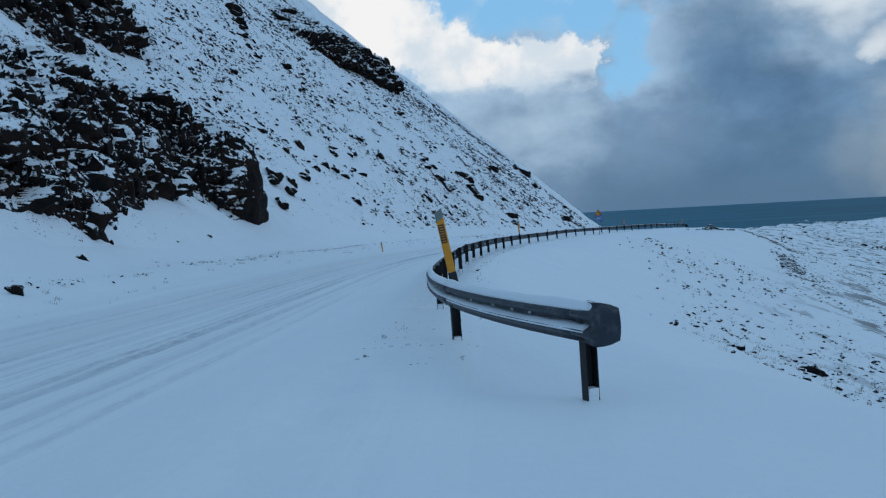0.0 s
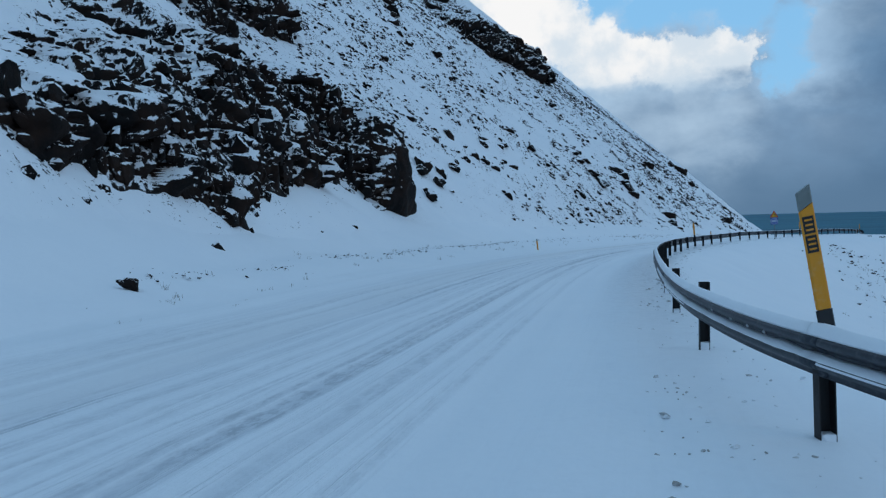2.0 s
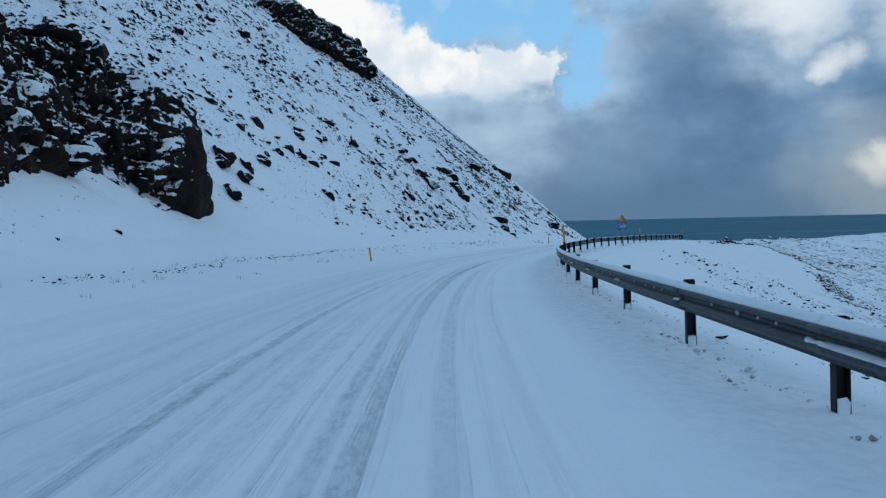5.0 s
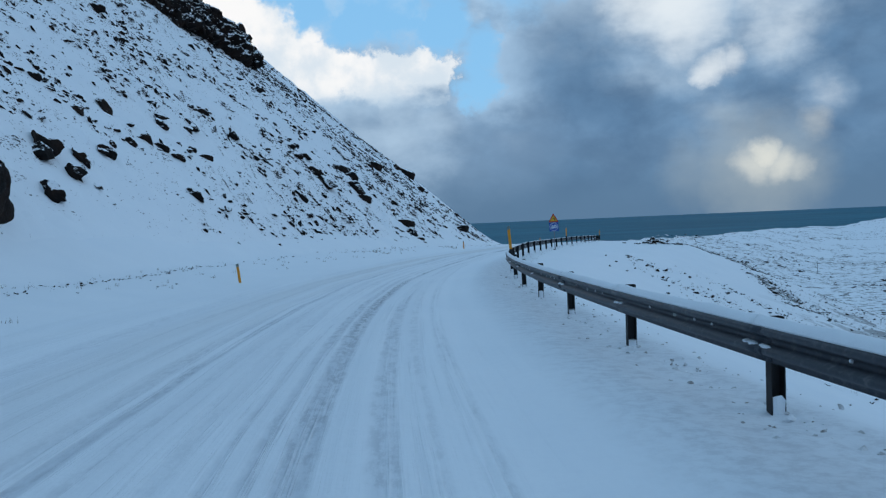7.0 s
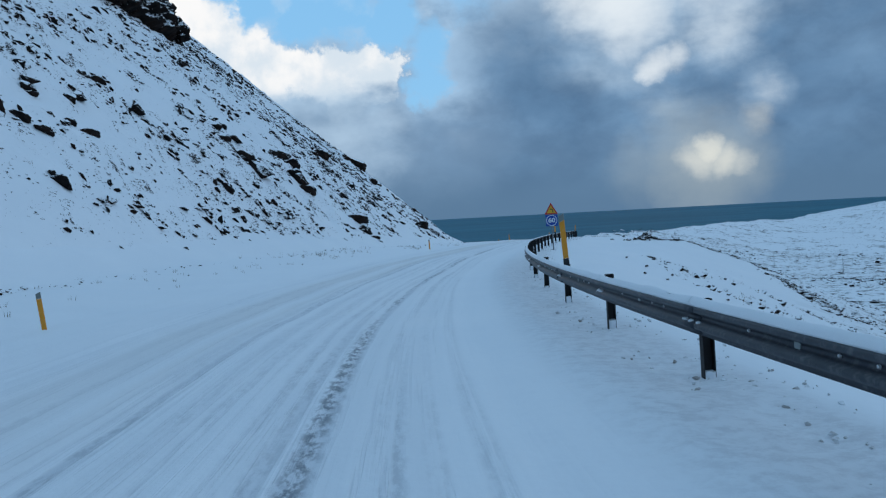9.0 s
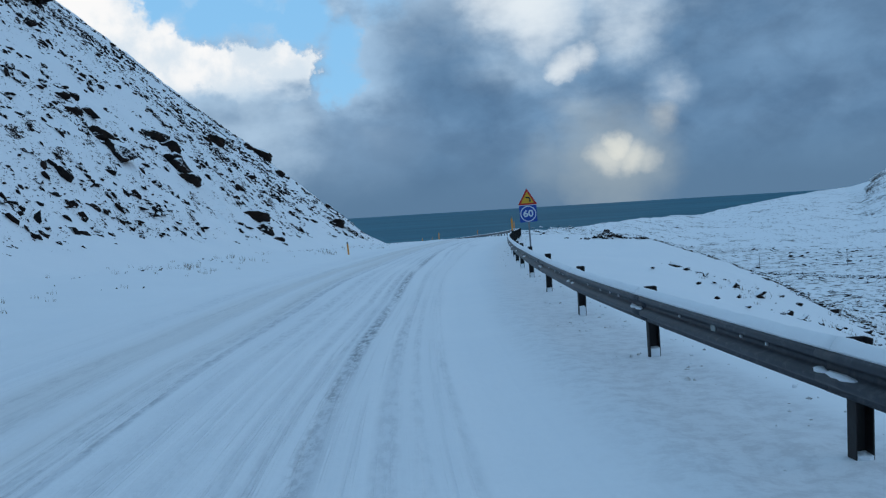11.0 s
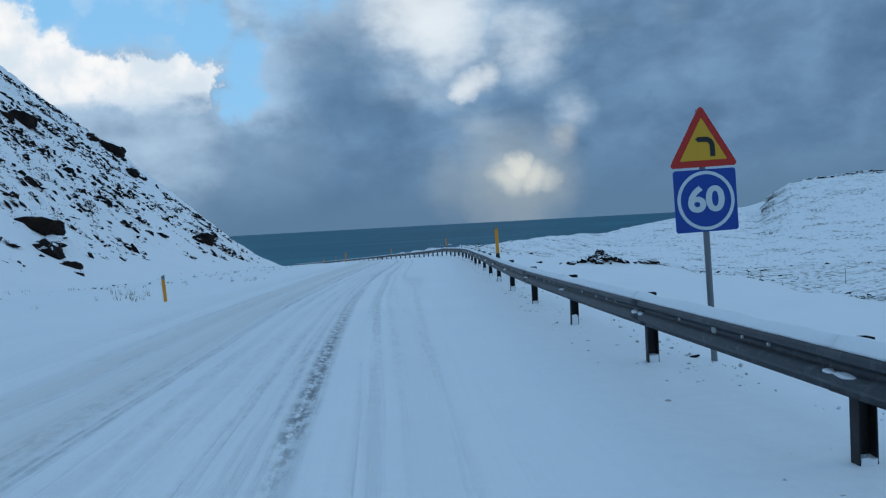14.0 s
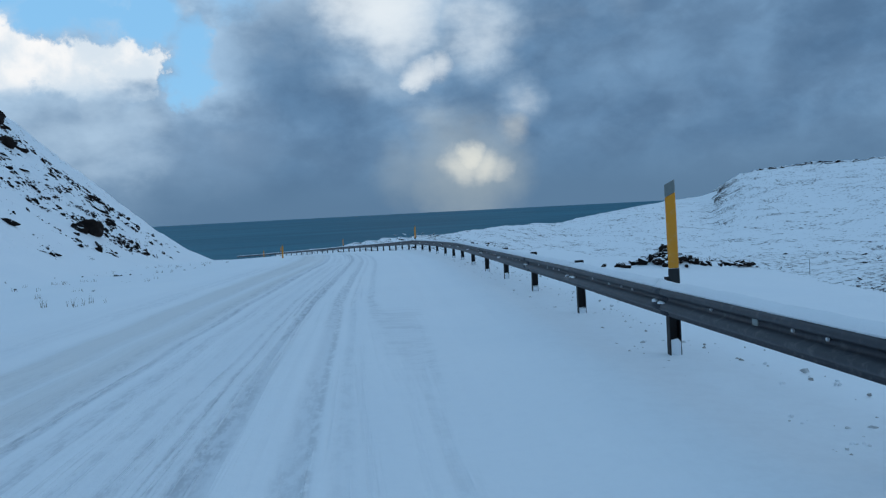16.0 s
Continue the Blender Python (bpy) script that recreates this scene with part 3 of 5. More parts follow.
sway = np.interp(rs, [0, 36, 50, 68, 83, 98, 108, 140], [0.0, -0.12, -0.05, 0.35, -0.05, -0.50, -0.90, -1.2]) * eased((-2.0 - ro) / 1.2) * np.interp(ro, [-9, -5.5, -4], [0.2, 0.45, 1.0])
road = sheet("road", rx, ry, rz, ROAD, uv=(ro - sway, rs))
tagged(road, "road under packed snow with grey wheel tracks", "road", kind="structure")

sr, sa = np.meshgrid(np.concatenate([np.linspace(40, 1500, 20), np.linspace(1650, 4880, 40)]), np.radians(np.linspace(0, 360, 145)), indexing="ij")
sea = sheet("sea", sr * np.sin(sa), 60 + sr * np.cos(sa), np.interp(sr, [0, 1500, 4900], [-48, -47, -19.6]), SEA)
tagged(sea, "cold blue-green sea with low swell", "sea", kind="structure")

# ---------------------------------------------------------------- the hillside and its cliffs
hs, hd = np.meshgrid(grown(0, 175, 0.5, -70, 330, 1.03), np.concatenate([np.arange(-1.5, 36, 0.5), np.arange(36, 95, 1.2)]), indexing="ij")
hx, hy, hz = hill_place(hs, hd)
lumps, _ = blocks(hx / 1.1, hy / 1.1, hz / 1.1, 51)
thin = eased(layered(hx / 12, hy / 12, hz / 12, 3, 52) * 3 + 0.5)
hz = hz + eased((hd - 1.5) / 3) * ((np.maximum(lumps - 0.62, 0) * 1.1 * thin) + layered(hx / 0.9, hy / 0.9, hz / 0.9, 3, 53) * 0.25)
hill = sheet("hillside", hx, hy, hz, HILL, smooth=False)
tagged(hill, "steep hillside of scree and stones under patchy snow", "hillside", kind="structure")


def cut_stone(seed, mat, name, detail, flat=1.0):
    """An angular stone: a ball planed off on many sides and roughened."""
    bm = bmesh.new()
    bmesh.ops.create_icosphere(bm, subdivisions=detail, radius=1.0)
    r = random.Random(seed)
    cuts = [Vector((r.gauss(0, 1), r.gauss(0, 1), r.gauss(0, 1))).normalized() for _ in range(13)]
    depth = [r.uniform(0.40, 0.78) for _ in cuts]
    for v in bm.verts:
        for c, d in zip(cuts, depth):
            over = v.co.dot(c) - d
            if over > 0:
                v.co -= c * over
        v.co *= 1 + 0.18 * noise.noise(v.co * 2.3 + Vector((seed, 0, 0))) + 0.06 * noise.noise(v.co * 6.0 + Vector((0, seed, 0)))
        v.co.z *= flat
    me = bpy.data.meshes.new(name)
    bm.to_mesh(me)
    bm.free()
    me.materials.append(mat)
    return me


crag_stones = [cut_stone(k + 40, CRAG, "rock", 2) for k in range(10)]


def crag(name, label, s0, s1, d0, d1, res, jut, seed, single, chips, plain=None):
    """Broken rock standing out of the hillside. jut(s, d): metres by which it stands out towards the road, its foot and its depth.
    single: count and size of the separate rocks; chips: rows of count and size of the small broken pieces; plain(s, d): where the face is massive."""
    cs, cd = np.meshgrid(np.arange(s0, s1, res), np.arange(d0, d1, res), indexing="ij")
    x, y, z = hill_place(cs, cd)
    out = jut(cs, cd)[0]
    body = eased(out / 0.7)
    massive = plain(cs, cd) if plain else 0.0 * cs
    u = cs - 0.55 * z + layered(cs / 3.0, z / 3.0, 0 * z, 3, seed + 3) * 2.2
    v = z + 0.7 * cs + layered(cs / 2.2, z / 2.2, 0 * z, 3, seed + 4) * 2.0
    level = np.full(cs.shape, 0.5)
    large, large_edge = blocks(u / 1.5, v / 3.4, level, seed + 6)
    middle, middle_edge = blocks(u / 0.7, v / 1.5, level, seed + 7)
    small, _ = blocks(u / 0.32, v / 0.6, level, seed + 8)
    broken = (large - 0.45) * 2.0 - 0.5 * (1 - eased(large_edge / 0.16)) + ((middle - 0.5) * 0.7 - 0.22 * (1 - eased(middle_edge / 0.2))) + (small - 0.5) * 0.2
    out = out + body * (broken * (1 - 0.85 * massive) + layered(u / 1.6, z / 6.0, 0 * z, 3, seed, 0.55) * 1.3 * (1 - 0.5 * massive))
    a = np.radians(np.interp(cs, *HEADING))
    ob = sheet(name, x + out * np.cos(a), y - out * np.sin(a), z, CLIFF)
    tagged(ob, label, "cliff", kind="structure")

    r = np.random.RandomState(seed)

    def spots(count, k0, k1):
        ks, share = r.uniform(s0 + 4, s1 - 2, count), r.uniform(k0, k1, count)
        low, deep = jut(ks, 0 * ks)[1:]
        kd = low + share * deep
        kx, ky, kz = hill_place(ks, kd)
        ko = jut(ks, kd)[0]
        kept = (ko > -0.1) & ((ko > 0.4) | (share < 0.5)) & (layered(ks / 3.0, kd / 3.0, 0 * ks, 2, seed + 2) > r.uniform(-0.20, 0.12, count))
        if plain:
            kept &= plain(ks, kd) < 0.3
        for s, px, py, pz, o in zip(ks[kept], kx[kept], ky[kept], kz[kept], ko[kept]):
            turned = radians(float(np.interp(s, *HEADING)))
            yield Matrix.Translation((float(px + o * math.cos(turned)), float(py - o * math.sin(turned)), float(pz))) @ Matrix.Rotation(-turned, 4, "Z") @ Matrix.Rotation(r.uniform(-0.5, 0.1), 4, "Y") @ Matrix.Rotation(r.uniform(-0.35, 0.25), 4, "X") @ Matrix.Rotation(r.uniform(0, 6.28), 4, "Z")

    for m in spots(single[0], 0.03, 0.95):
        size = single[1] * (0.35 + 0.75 * r.uniform() ** 1.6)
        rock = new("rock", crag_stones[r.randint(10)])
        rock.parent = ob
        rock.matrix_basis = m @ Matrix.Diagonal((size * r.uniform(0.6, 1.0), size * r.uniform(0.6, 1.0), size * r.uniform(0.8, 1.45), 1))
    verts, faces = [], []
    for count, width in chips:
        for m in spots(count, 0.0, 1.1):
            across, height = width * r.uniform(0.4, 1.3), width * r.uniform(0.4, 1.5)
            n, sides = len(verts), 5
            spin = [6.2832 * (i + r.uniform(-0.35, 0.35)) / sides for i in range(sides)]
            slant = (r.uniform(-0.7, 0.7), r.uniform(-0.7, 0.7))
            for tall, wide in ((-0.5, 0.6), (0.05, 1.05), (0.5, 0.65)):
                for q in spin:
                    w0 = 0.5 * across * wide * r.uniform(0.7, 1.25)
                    px, py = w0 * math.cos(q), w0 * math.sin(q)
                    verts.append(tuple(m @ Vector((px, py, tall * height + (slant[0] * px + slant[1] * py) * (tall > 0.3)))))
            for ring in range(2):
                for i in range(sides):
                    p, q = n + ring * sides + i, n + ring * sides + (i + 1) % sides
                    faces += [(p, q, q + sides), (p, q + sides, p + sides)]
            faces += [tuple(n + 2 * sides + i for i in range(sides)), tuple(n + i for i in range(sides))[::-1]]
    me = bpy.data.meshes.new("rock_blocks")
    me.from_pydata(verts, [], faces)
    me.materials.append(CRAG)
    rocks = tagged(new("rock_blocks", me), kind="stuff")
    rocks.parent = ob
    return ob


def buttress(s, d):
    """Where the lower cliff ends in a massive dark nose."""
    return np.exp(-(((s - 53.0 - 0.25 * (d - 6)) / 3.2) ** 4)) * eased((d - 1.5) / 1.5) * eased((11.5 - d) / 2.0)


def lower_jut(s, d):
    low = np.interp(s, [-5, 8, 16, 20, 24.5, 29, 32, 37, 40, 46, 48.5, 53, 57, 61], [4.8, 4.6, 4.6, 4.0, 3.3, 1.8, 2.3, 3.8, 4.5, 5.0, 3.4, 4.0, 5.0, 6.5]) + layered(s / 2.5, 0 * s, 0 * s, 3, 61) * 1.5
    top = np.interp(s, [-10, 17, 20, 24, 28, 32, 36, 42, 49, 53, 58, 62], [7.1, 7.2, 7.3, 8.0, 9.8, 11.8, 13.2, 12.8, 13.0, 12.0, 11.0, 9.5]) + layered(s / 3, 0 * s, 0 * s, 3, 63) * 2.4
    most = np.interp(s, [-10, 20, 27, 38, 50], [0.38, 0.40, 0.40, 0.44, 0.46]) * (top - low)
    k = (d - low) / (top - low)
    face = np.interp(k, [-0.4, 0, 0.06, 0.5, 0.9, 1.25, 1.6], [-0.5, -0.16, -0.02, 0.52, 1.0, 0.15, -0.5]) * most
    gully = layered(s / 3.5, d / 14, 0 * s, 3, 62) * 3.4
    return np.where(k < 0, face, face + gully * eased(k * 3) * (1 - 0.7 * buttress(s, d))) + buttress(s, d) * (0.5 + np.clip((d - low) * 0.36, 0, 1.7)) - 4.5 * eased((s - 53.4 - layered(d / 1.8, s / 9, 0 * s, 3, 66) * 5.0) / 3.4), low, top - low


def upper_jut(s, d):
    low = np.interp(s, [-10, 31, 42, 46, 49, 55, 59, 62, 67], [17.5, 18.5, 20.0, 19.0, 17.6, 20.0, 21.6, 20.4, 24.0]) + layered(s / 3, 0 * s, 0 * s, 3, 71) * 2.2
    k = (d - low) / 6.0
    face = np.interp(k, [-0.3, 0, 0.1, 0.9, 1.6, 2.3], [-0.9, -0.1, 0.5, 2.6, 0.3, -1.8])
    return face + layered(s / 5, d / 16, 0 * s, 3, 72) * 4.5 * eased(k * 3) - 4.5 * eased((s - 61.5) / 4), low, 6.0 + 0 * s


def bluff_jut(s, d):
    low = np.interp(s, [118, 150], [33.0, 31.5]) + layered(s / 6, 0 * s, 0 * s, 3, 81) * 3
    k = (d - low) / 8.0
    face = np.interp(k, [-0.3, 0, 0.1, 0.8, 1.5, 2.2], [-0.9, -0.1, 1.9, 5.4, 3.4, -1.5])
    return face + layered(s / 5, d / 20, 0 * s, 3, 82) * 2.0 * eased(k * 3) - 6 * eased((s - 137) / 5) - 6 * eased((118 - s) / 8), low, 8.0 + 0 * s


crag("cliff_lower", "broken dark basalt cliff with snow on its ledges", -14, 66, 0.0, 21, 0.12, lower_jut, 101, (420, 0.8), ((1100, 0.5), (2600, 0.28)), buttress)
crag("cliff_upper", "dark basalt outcrop band with snow on its ledges", -14, 72, 10, 32, 0.16, upper_jut, 121, (200, 1.0), ((600, 0.6), (1000, 0.35)))
crag("cliff_bluff", "dark basalt bluff jutting from the snowy slope", 104, 152, 24, 50, 0.22, bluff_jut, 141, (130, 1.3), ((450, 0.8), (800, 0.45)))

# ---------------------------------------------------------------- the guardrail
RAIL_HEADING = ([0, 2, 6, 10, 14, 22, 30, 42, 54, 66, 78, 90, 102, 124, 136, 172, 220, 260, 320],
                [-26, -19.7, -8.2, -2.7, -1.4, -0.4, 2.0, 5.3, 9.4, 14.1, 17.0, 18.1, 20.3, 20.0, 17.5, 11.2, 4.2, -3.0, -12.0])
rail_s = np.arange(-1.0, 290.0, 0.05)
rail_turn = np.radians(np.interp(rail_s, *RAIL_HEADING))
rail_x, rail_y = np.cumsum(np.sin(rail_turn)) * 0.05, np.cumsum(np.cos(rail_turn)) * 0.05
begin = int(round(13.0 / 0.05))
rail_x, rail_y = rail_x - rail_x[begin] - 0.735, rail_y - rail_y[begin] + 13.75
SPAN, POSTS = 4.0, 70
BEAM = 0.575


def rail_place(s):
    """Place on the snow under the rail and its heading in radians."""
    x, y = float(np.interp(s, rail_s, rail_x)), float(np.interp(s, rail_s, rail_y))
    return Vector((x, y, float(np.interp(s, LINE_S, LINE_Z)))), radians(float(np.interp(s, *RAIL_HEADING)))


def swept(bm, outline, s0, s1, count, sag=None, ends=True, lift=0.0):
    """Sweeps a closed outline (metres towards the road, metres above the beam's middle) along the rail."""
    rings = []
    for k in range(count + 1):
        s = s0 + (s1 - s0) * k / count
        p, a = rail_place(s)
        side = Vector((-math.cos(a), math.sin(a), 0))
        ring = []
        for n, (d, h) in enumerate(outline):
            dd, dh = sag(s, n) if sag else (0, 0)
            ring.append(bm.verts.new(p + side * (d + dd + 0.055) + Vector((0, 0, BEAM + h + dh + lift))))
        rings.append(ring)
    for r, q in zip(rings, rings[1:]):
        for i in range(len(r)):
            j = (i + 1) % len(r)
            bm.faces.new((r[i], r[j], q[j], q[i]))
    if ends:
        bm.faces.new(rings[0][::-1])
        bm.faces.new(rings[-1])
    for f in bm.faces:
        f.smooth = True


W_FRONT = [(0.014, -0.158), (0.0, -0.146), (0.006, -0.122), (0.070, -0.098), (0.083, -0.078), (0.080, -0.052), (0.012, -0.024), (0.0, 0.0),
           (0.012, 0.024), (0.080, 0.052), (0.083, 0.078), (0.070, 0.098), (0.006, 0.122), (0.0, 0.146), (0.014, 0.158)]
W_SHAPE = W_FRONT + [(d - 0.006, h) for d, h in W_FRONT[::-1]]
CAP = [(-0.022, 0.150), (-0.012, 0.176), (0.014, 0.178), (0.040, 0.150), (0.062, 0.120), (0.066, 0.104), (0.010, 0.124), (-0.006, 0.146)]
LEDGE = [(0.000, -0.022), (0.005, -0.004), (0.034, -0.018), (0.068, -0.038), (0.085, -0.062), (0.085, -0.070), (0.076, -0.050)]

guardrail = tagged(new("guardrail"), "grey galvanised steel guardrail with snow caps beside the road", "guardrail")


def post_mesh(reach):
    """A steel channel open towards the traffic, with a spacer that reaches to the beam."""
    bm = bmesh.new()
    box(bm, 0.034, 0.042, 0.0242, 0.1198, -0.5, 0.755)
    for y0, y1 in ((0.016, 0.024), (0.120, 0.128)):
        box(bm, -0.050, 0.042, y0, y1, -0.5, 0.755)
    box(bm, -0.042, 0.036, 0.1284, reach, 0.44, 0.70)
    me = bpy.data.meshes.new("post")
    bmesh.ops.recalc_face_normals(bm, faces=bm.faces[:])
    bm.to_mesh(me)
    bm.free()
    me.materials.append(POST)
    return me


def channel_snow(seed, tall):
    """Snow packed into the channel of a post, with an uneven top and front."""
    bm = bmesh.new()
    rows = []
    for k in range(6):
        ring = []
        for x, y in ((-0.046, 0.0255), (-0.052, 0.055), (-0.050, 0.090), (-0.046, 0.1185), (0.0325, 0.1185), (0.0325, 0.0255)):
            n = noise.noise(Vector((x * 30 + seed, y * 30, k * 1.3)))
            front = 0.012 * n - 0.012 * k / 5 if x < 0 else 0.0
            ring.append(bm.verts.new((x + front, y, -0.1 + (tall * (1 + 0.35 * n) + 0.1) * k / 5)))
        rows.append(ring)
    for a, b in zip(rows, rows[1:]):
        for i in range(6):
            j = (i + 1) % 6
            bm.faces.new((a[i], a[j], b[j], b[i]))
    bm.faces.new(rows[-1])
    bm.faces.new(rows[0][::-1])
    bmesh.ops.recalc_face_normals(bm, faces=bm.faces[:])
    me = bpy.data.meshes.new("snow_fill")
    bm.to_mesh(me)
    bm.free()
    me.materials.append(SNOW)
    return me


def lump_mesh(name, r, h, seed, mat):
    """A low uneven heap."""
    bm = bmesh.new()
    bmesh.ops.create_icosphere(bm, subdivisions=2, radius=1.0)
    for v in bm.verts:
        n = noise.noise(v.co * 1.7 + Vector((seed, 0, 0)))
        v.co = Vector((v.co.x * r, v.co.y * r, max(v.co.z, -0.5) * h)) * (1 + 0.35 * n)
    for f in bm.faces:
        f.smooth = True
    me = bpy.data.meshes.new(name)
    bm.to_mesh(me)
    bm.free()
    me.materials.append(mat)
    return me


def bolt_mesh():
    bm = bmesh.new()
    bmesh.ops.create_cone(bm, segments=8, radius1=0.017, radius2=0.012, depth=0.014, cap_ends=True)
    me = bpy.data.meshes.new("bolt")
    bm.to_mesh(me)
    bm.free()
    me.materials.append(BOLT)
    return me


def disc_mesh():
    bm = bmesh.new()
    bmesh.ops.create_cone(bm, segments=20, radius1=0.050, radius2=0.044, depth=0.007, cap_ends=True)
    me = bpy.data.meshes.new("reflector")
    bm.to_mesh(me)
    bm.free()
    me.materials.append(DISC)
    return me


post_data, bolt_data, disc_data = [post_mesh(0.129 + r) for r in (0.002, 0.052)], bolt_mesh(), disc_mesh()
drift_data = [channel_snow(k * 3.1, tall) for k, tall in enumerate((0.05, 0.11, 0.16, 0.08))]
lump_data = [lump_mesh("snow_lump", 1.0, 1.0, k * 2.3, SNOW) for k in range(3)]
rail_random = random.Random(4)
for k in range(POSTS):
    s = k * SPAN
    p, a = rail_place(s)
    post = new("post", post_data[k > 1])
    post.parent = guardrail
    post.matrix_basis = Matrix.Translation(p + Vector((math.cos(a), -math.sin(a), 0)) * (0.075 if k < 2 else 0.135) + Vector((math.sin(a), math.cos(a), 0)) * (0.02 if k < 2 else 0.06)) @ pose(0, 0, rail_random.uniform(-0.03, 0.02), rail_random.uniform(-1.2, 1.2), rail_random.uniform(-1.2, 1.2), 90 - math.degrees(a))
    if k < 40:
        fill = new("snow_fill", drift_data[0 if k < 2 else 1 + k % 3])
        fill.parent = guardrail
        fill.matrix_basis = post.matrix_basis
    if k == POSTS - 1:
        continue
    s0, s1 = s - 0.16 if k else 0.04, s + SPAN + 0.16
    lift = 0.0035 if k % 2 else 0.0
    fine = 16 if k < 32 else 6
    beam = bmesh.new()
    swept(beam, [(d + lift * 1.5, h * (1 + lift)) for d, h in W_SHAPE], s0, s1, fine)
    part("beam", beam, STEEL, guardrail)
    cap = bmesh.new()

    def uneven(s, n):
        q = noise.noise(Vector((s * 1.4, 0, 3.0))) * 0.022 + noise.noise(Vector((s * 7.0, n * 0.4, 1.0))) * 0.008
        return (q * 0.25, q if 0 < n < 4 else q * 0.2)

    swept(cap, CAP, s + (0.02 if k else -0.22), s + SPAN + 0.02, fine * (2 if k < 32 else 1), uneven)
    part("snow_cap", cap, SNOW, guardrail)
    if k < 4:
        ledge = bmesh.new()

        def thinner(s, n):
            q = noise.noise(Vector((s * 2.1, 5.0, 0))) * 0.014 + noise.noise(Vector((s * 9.0, 5.0, 1.0))) * 0.007
            return (0, q if 0 < n < 4 else 0)

        swept(ledge, LEDGE, s - (0.0 if k else 0.14), s + SPAN, 24, thinner)
        part("snow_ledge", ledge, SNOW, guardrail)
    elif k < 40:
        for n in range(3):
            q, b = rail_place(s + rail_random.uniform(-0.12, 0.22) - 0.05 * n)
            lump = new("snow_lump", lump_data[n])
            lump.parent = guardrail
            lump.matrix_basis = Matrix.Translation(q + Vector((-math.cos(b), math.sin(b), 0)) * 0.095 + Vector((0, 0, BEAM - 0.045))) @ pose(0, 0, 0, 0, 0, 90 - math.degrees(b)) @ Matrix.Diagonal((rail_random.uniform(0.05, 0.13), 0.032, rail_random.uniform(0.018, 0.034), 1))
    if k < 34:
        for along in (0.95, 1.38, 1.95, 2.75):
            q, b = rail_place(s + along)
            bolt = new("reflector" if along == 1.95 else "bolt", disc_data if along == 1.95 else bolt_data)
            bolt.parent = guardrail
            out = 0.064 if along == 1.95 else 0.071
            bolt.matrix_basis = Matrix.Translation(q + Vector((-math.cos(b), math.sin(b), 0)) * out + Vector((0, 0, BEAM + (0.0 if along == 1.95 else 0.012)))) @ pose(0, 0, 0, 0, -90, -math.degrees(b))


def end_wing():
    """The flared end of the rail: the two ridges run out into a plate that curls back."""
    bm = bmesh.new()
    rings = []
    for k in range(15):
        t = k / 14
        p, a = rail_place(0.06 - 0.42 * t)
        side = Vector((-math.cos(a), math.sin(a), 0))
        flat = min(1.0, max(0.0, t - 0.35) / 0.5) ** 1.2
        curl = 0.17 * max(0.0, (t - 0.62) / 0.38) ** 2
        ring = []
        for n, (d, h) in enumerate(W_FRONT + W_FRONT[::-1]):
            bow = 0.074 - 0.018 * (h / 0.158) ** 2
            depth = d + (bow - d) * flat - curl - (0.007 if n >= len(W_FRONT) else 0.0) + 0.057
            tuck = 1 - math.sqrt(1 - (0.96 * max(0.0, (t - 0.7) / 0.3)) ** 2)
            bulge = Vector((-math.sin(a), -math.cos(a), 0)) * 0.05 * t * (1 - (h / 0.158) ** 2)
            ring.append(bm.verts.new(p + side * depth + bulge + Vector((0, 0, BEAM + h * (1 + 0.16 * t) * (1 - 0.42 * tuck)))))
        rings.append(ring)
    for r, q in zip(rings, rings[1:]):
        for i in range(len(r)):
            j = (i + 1) % len(r)
            bm.faces.new((r[i], r[j], q[j], q[i]))
    bm.faces.new(rings[0])
    bm.faces.new(rings[-1][::-1])
    bmesh.ops.recalc_face_normals(bm, faces=bm.faces[:])
    for f in bm.faces:
        f.smooth = True
    return bm


part("end_wing", end_wing(), STEEL, guardrail, "rolled steel end piece of the rail")


# ---------------------------------------------------------------- marker posts
def marker_body(h0, h1, slant, width, mat, name, parent, label="", rise=0.0):
    """A slightly hollowed flat post."""
    bm = bmesh.new()
    t = 0.020
    outline = [(-width / 2, -t * 0.2), (-width * 0.38, -t), (width * 0.38, -t), (width / 2, -t * 0.2), (width * 0.36, t * 0.6), (-width * 0.36, t * 0.6)]
    low = [bm.verts.new((x, y, h0 + rise * (x / width + 0.5))) for x, y in outline]
    high = [bm.verts.new((x, y, h1 + slant * (x / width + 0.5))) for x, y in outline]
    bm.faces.new(low[::-1])
    bm.faces.new(high)
    for i in range(6):
        j = (i + 1) % 6
        bm.faces.new((low[i], low[j], high[j], high[i]))
    bmesh.ops.recalc_face_normals(bm, faces=bm.faces[:])
    bmesh.ops.bevel(bm, geom=bm.edges[:], offset=0.003, segments=1, affect="EDGES")
    return part(name, bm, mat, parent, label)


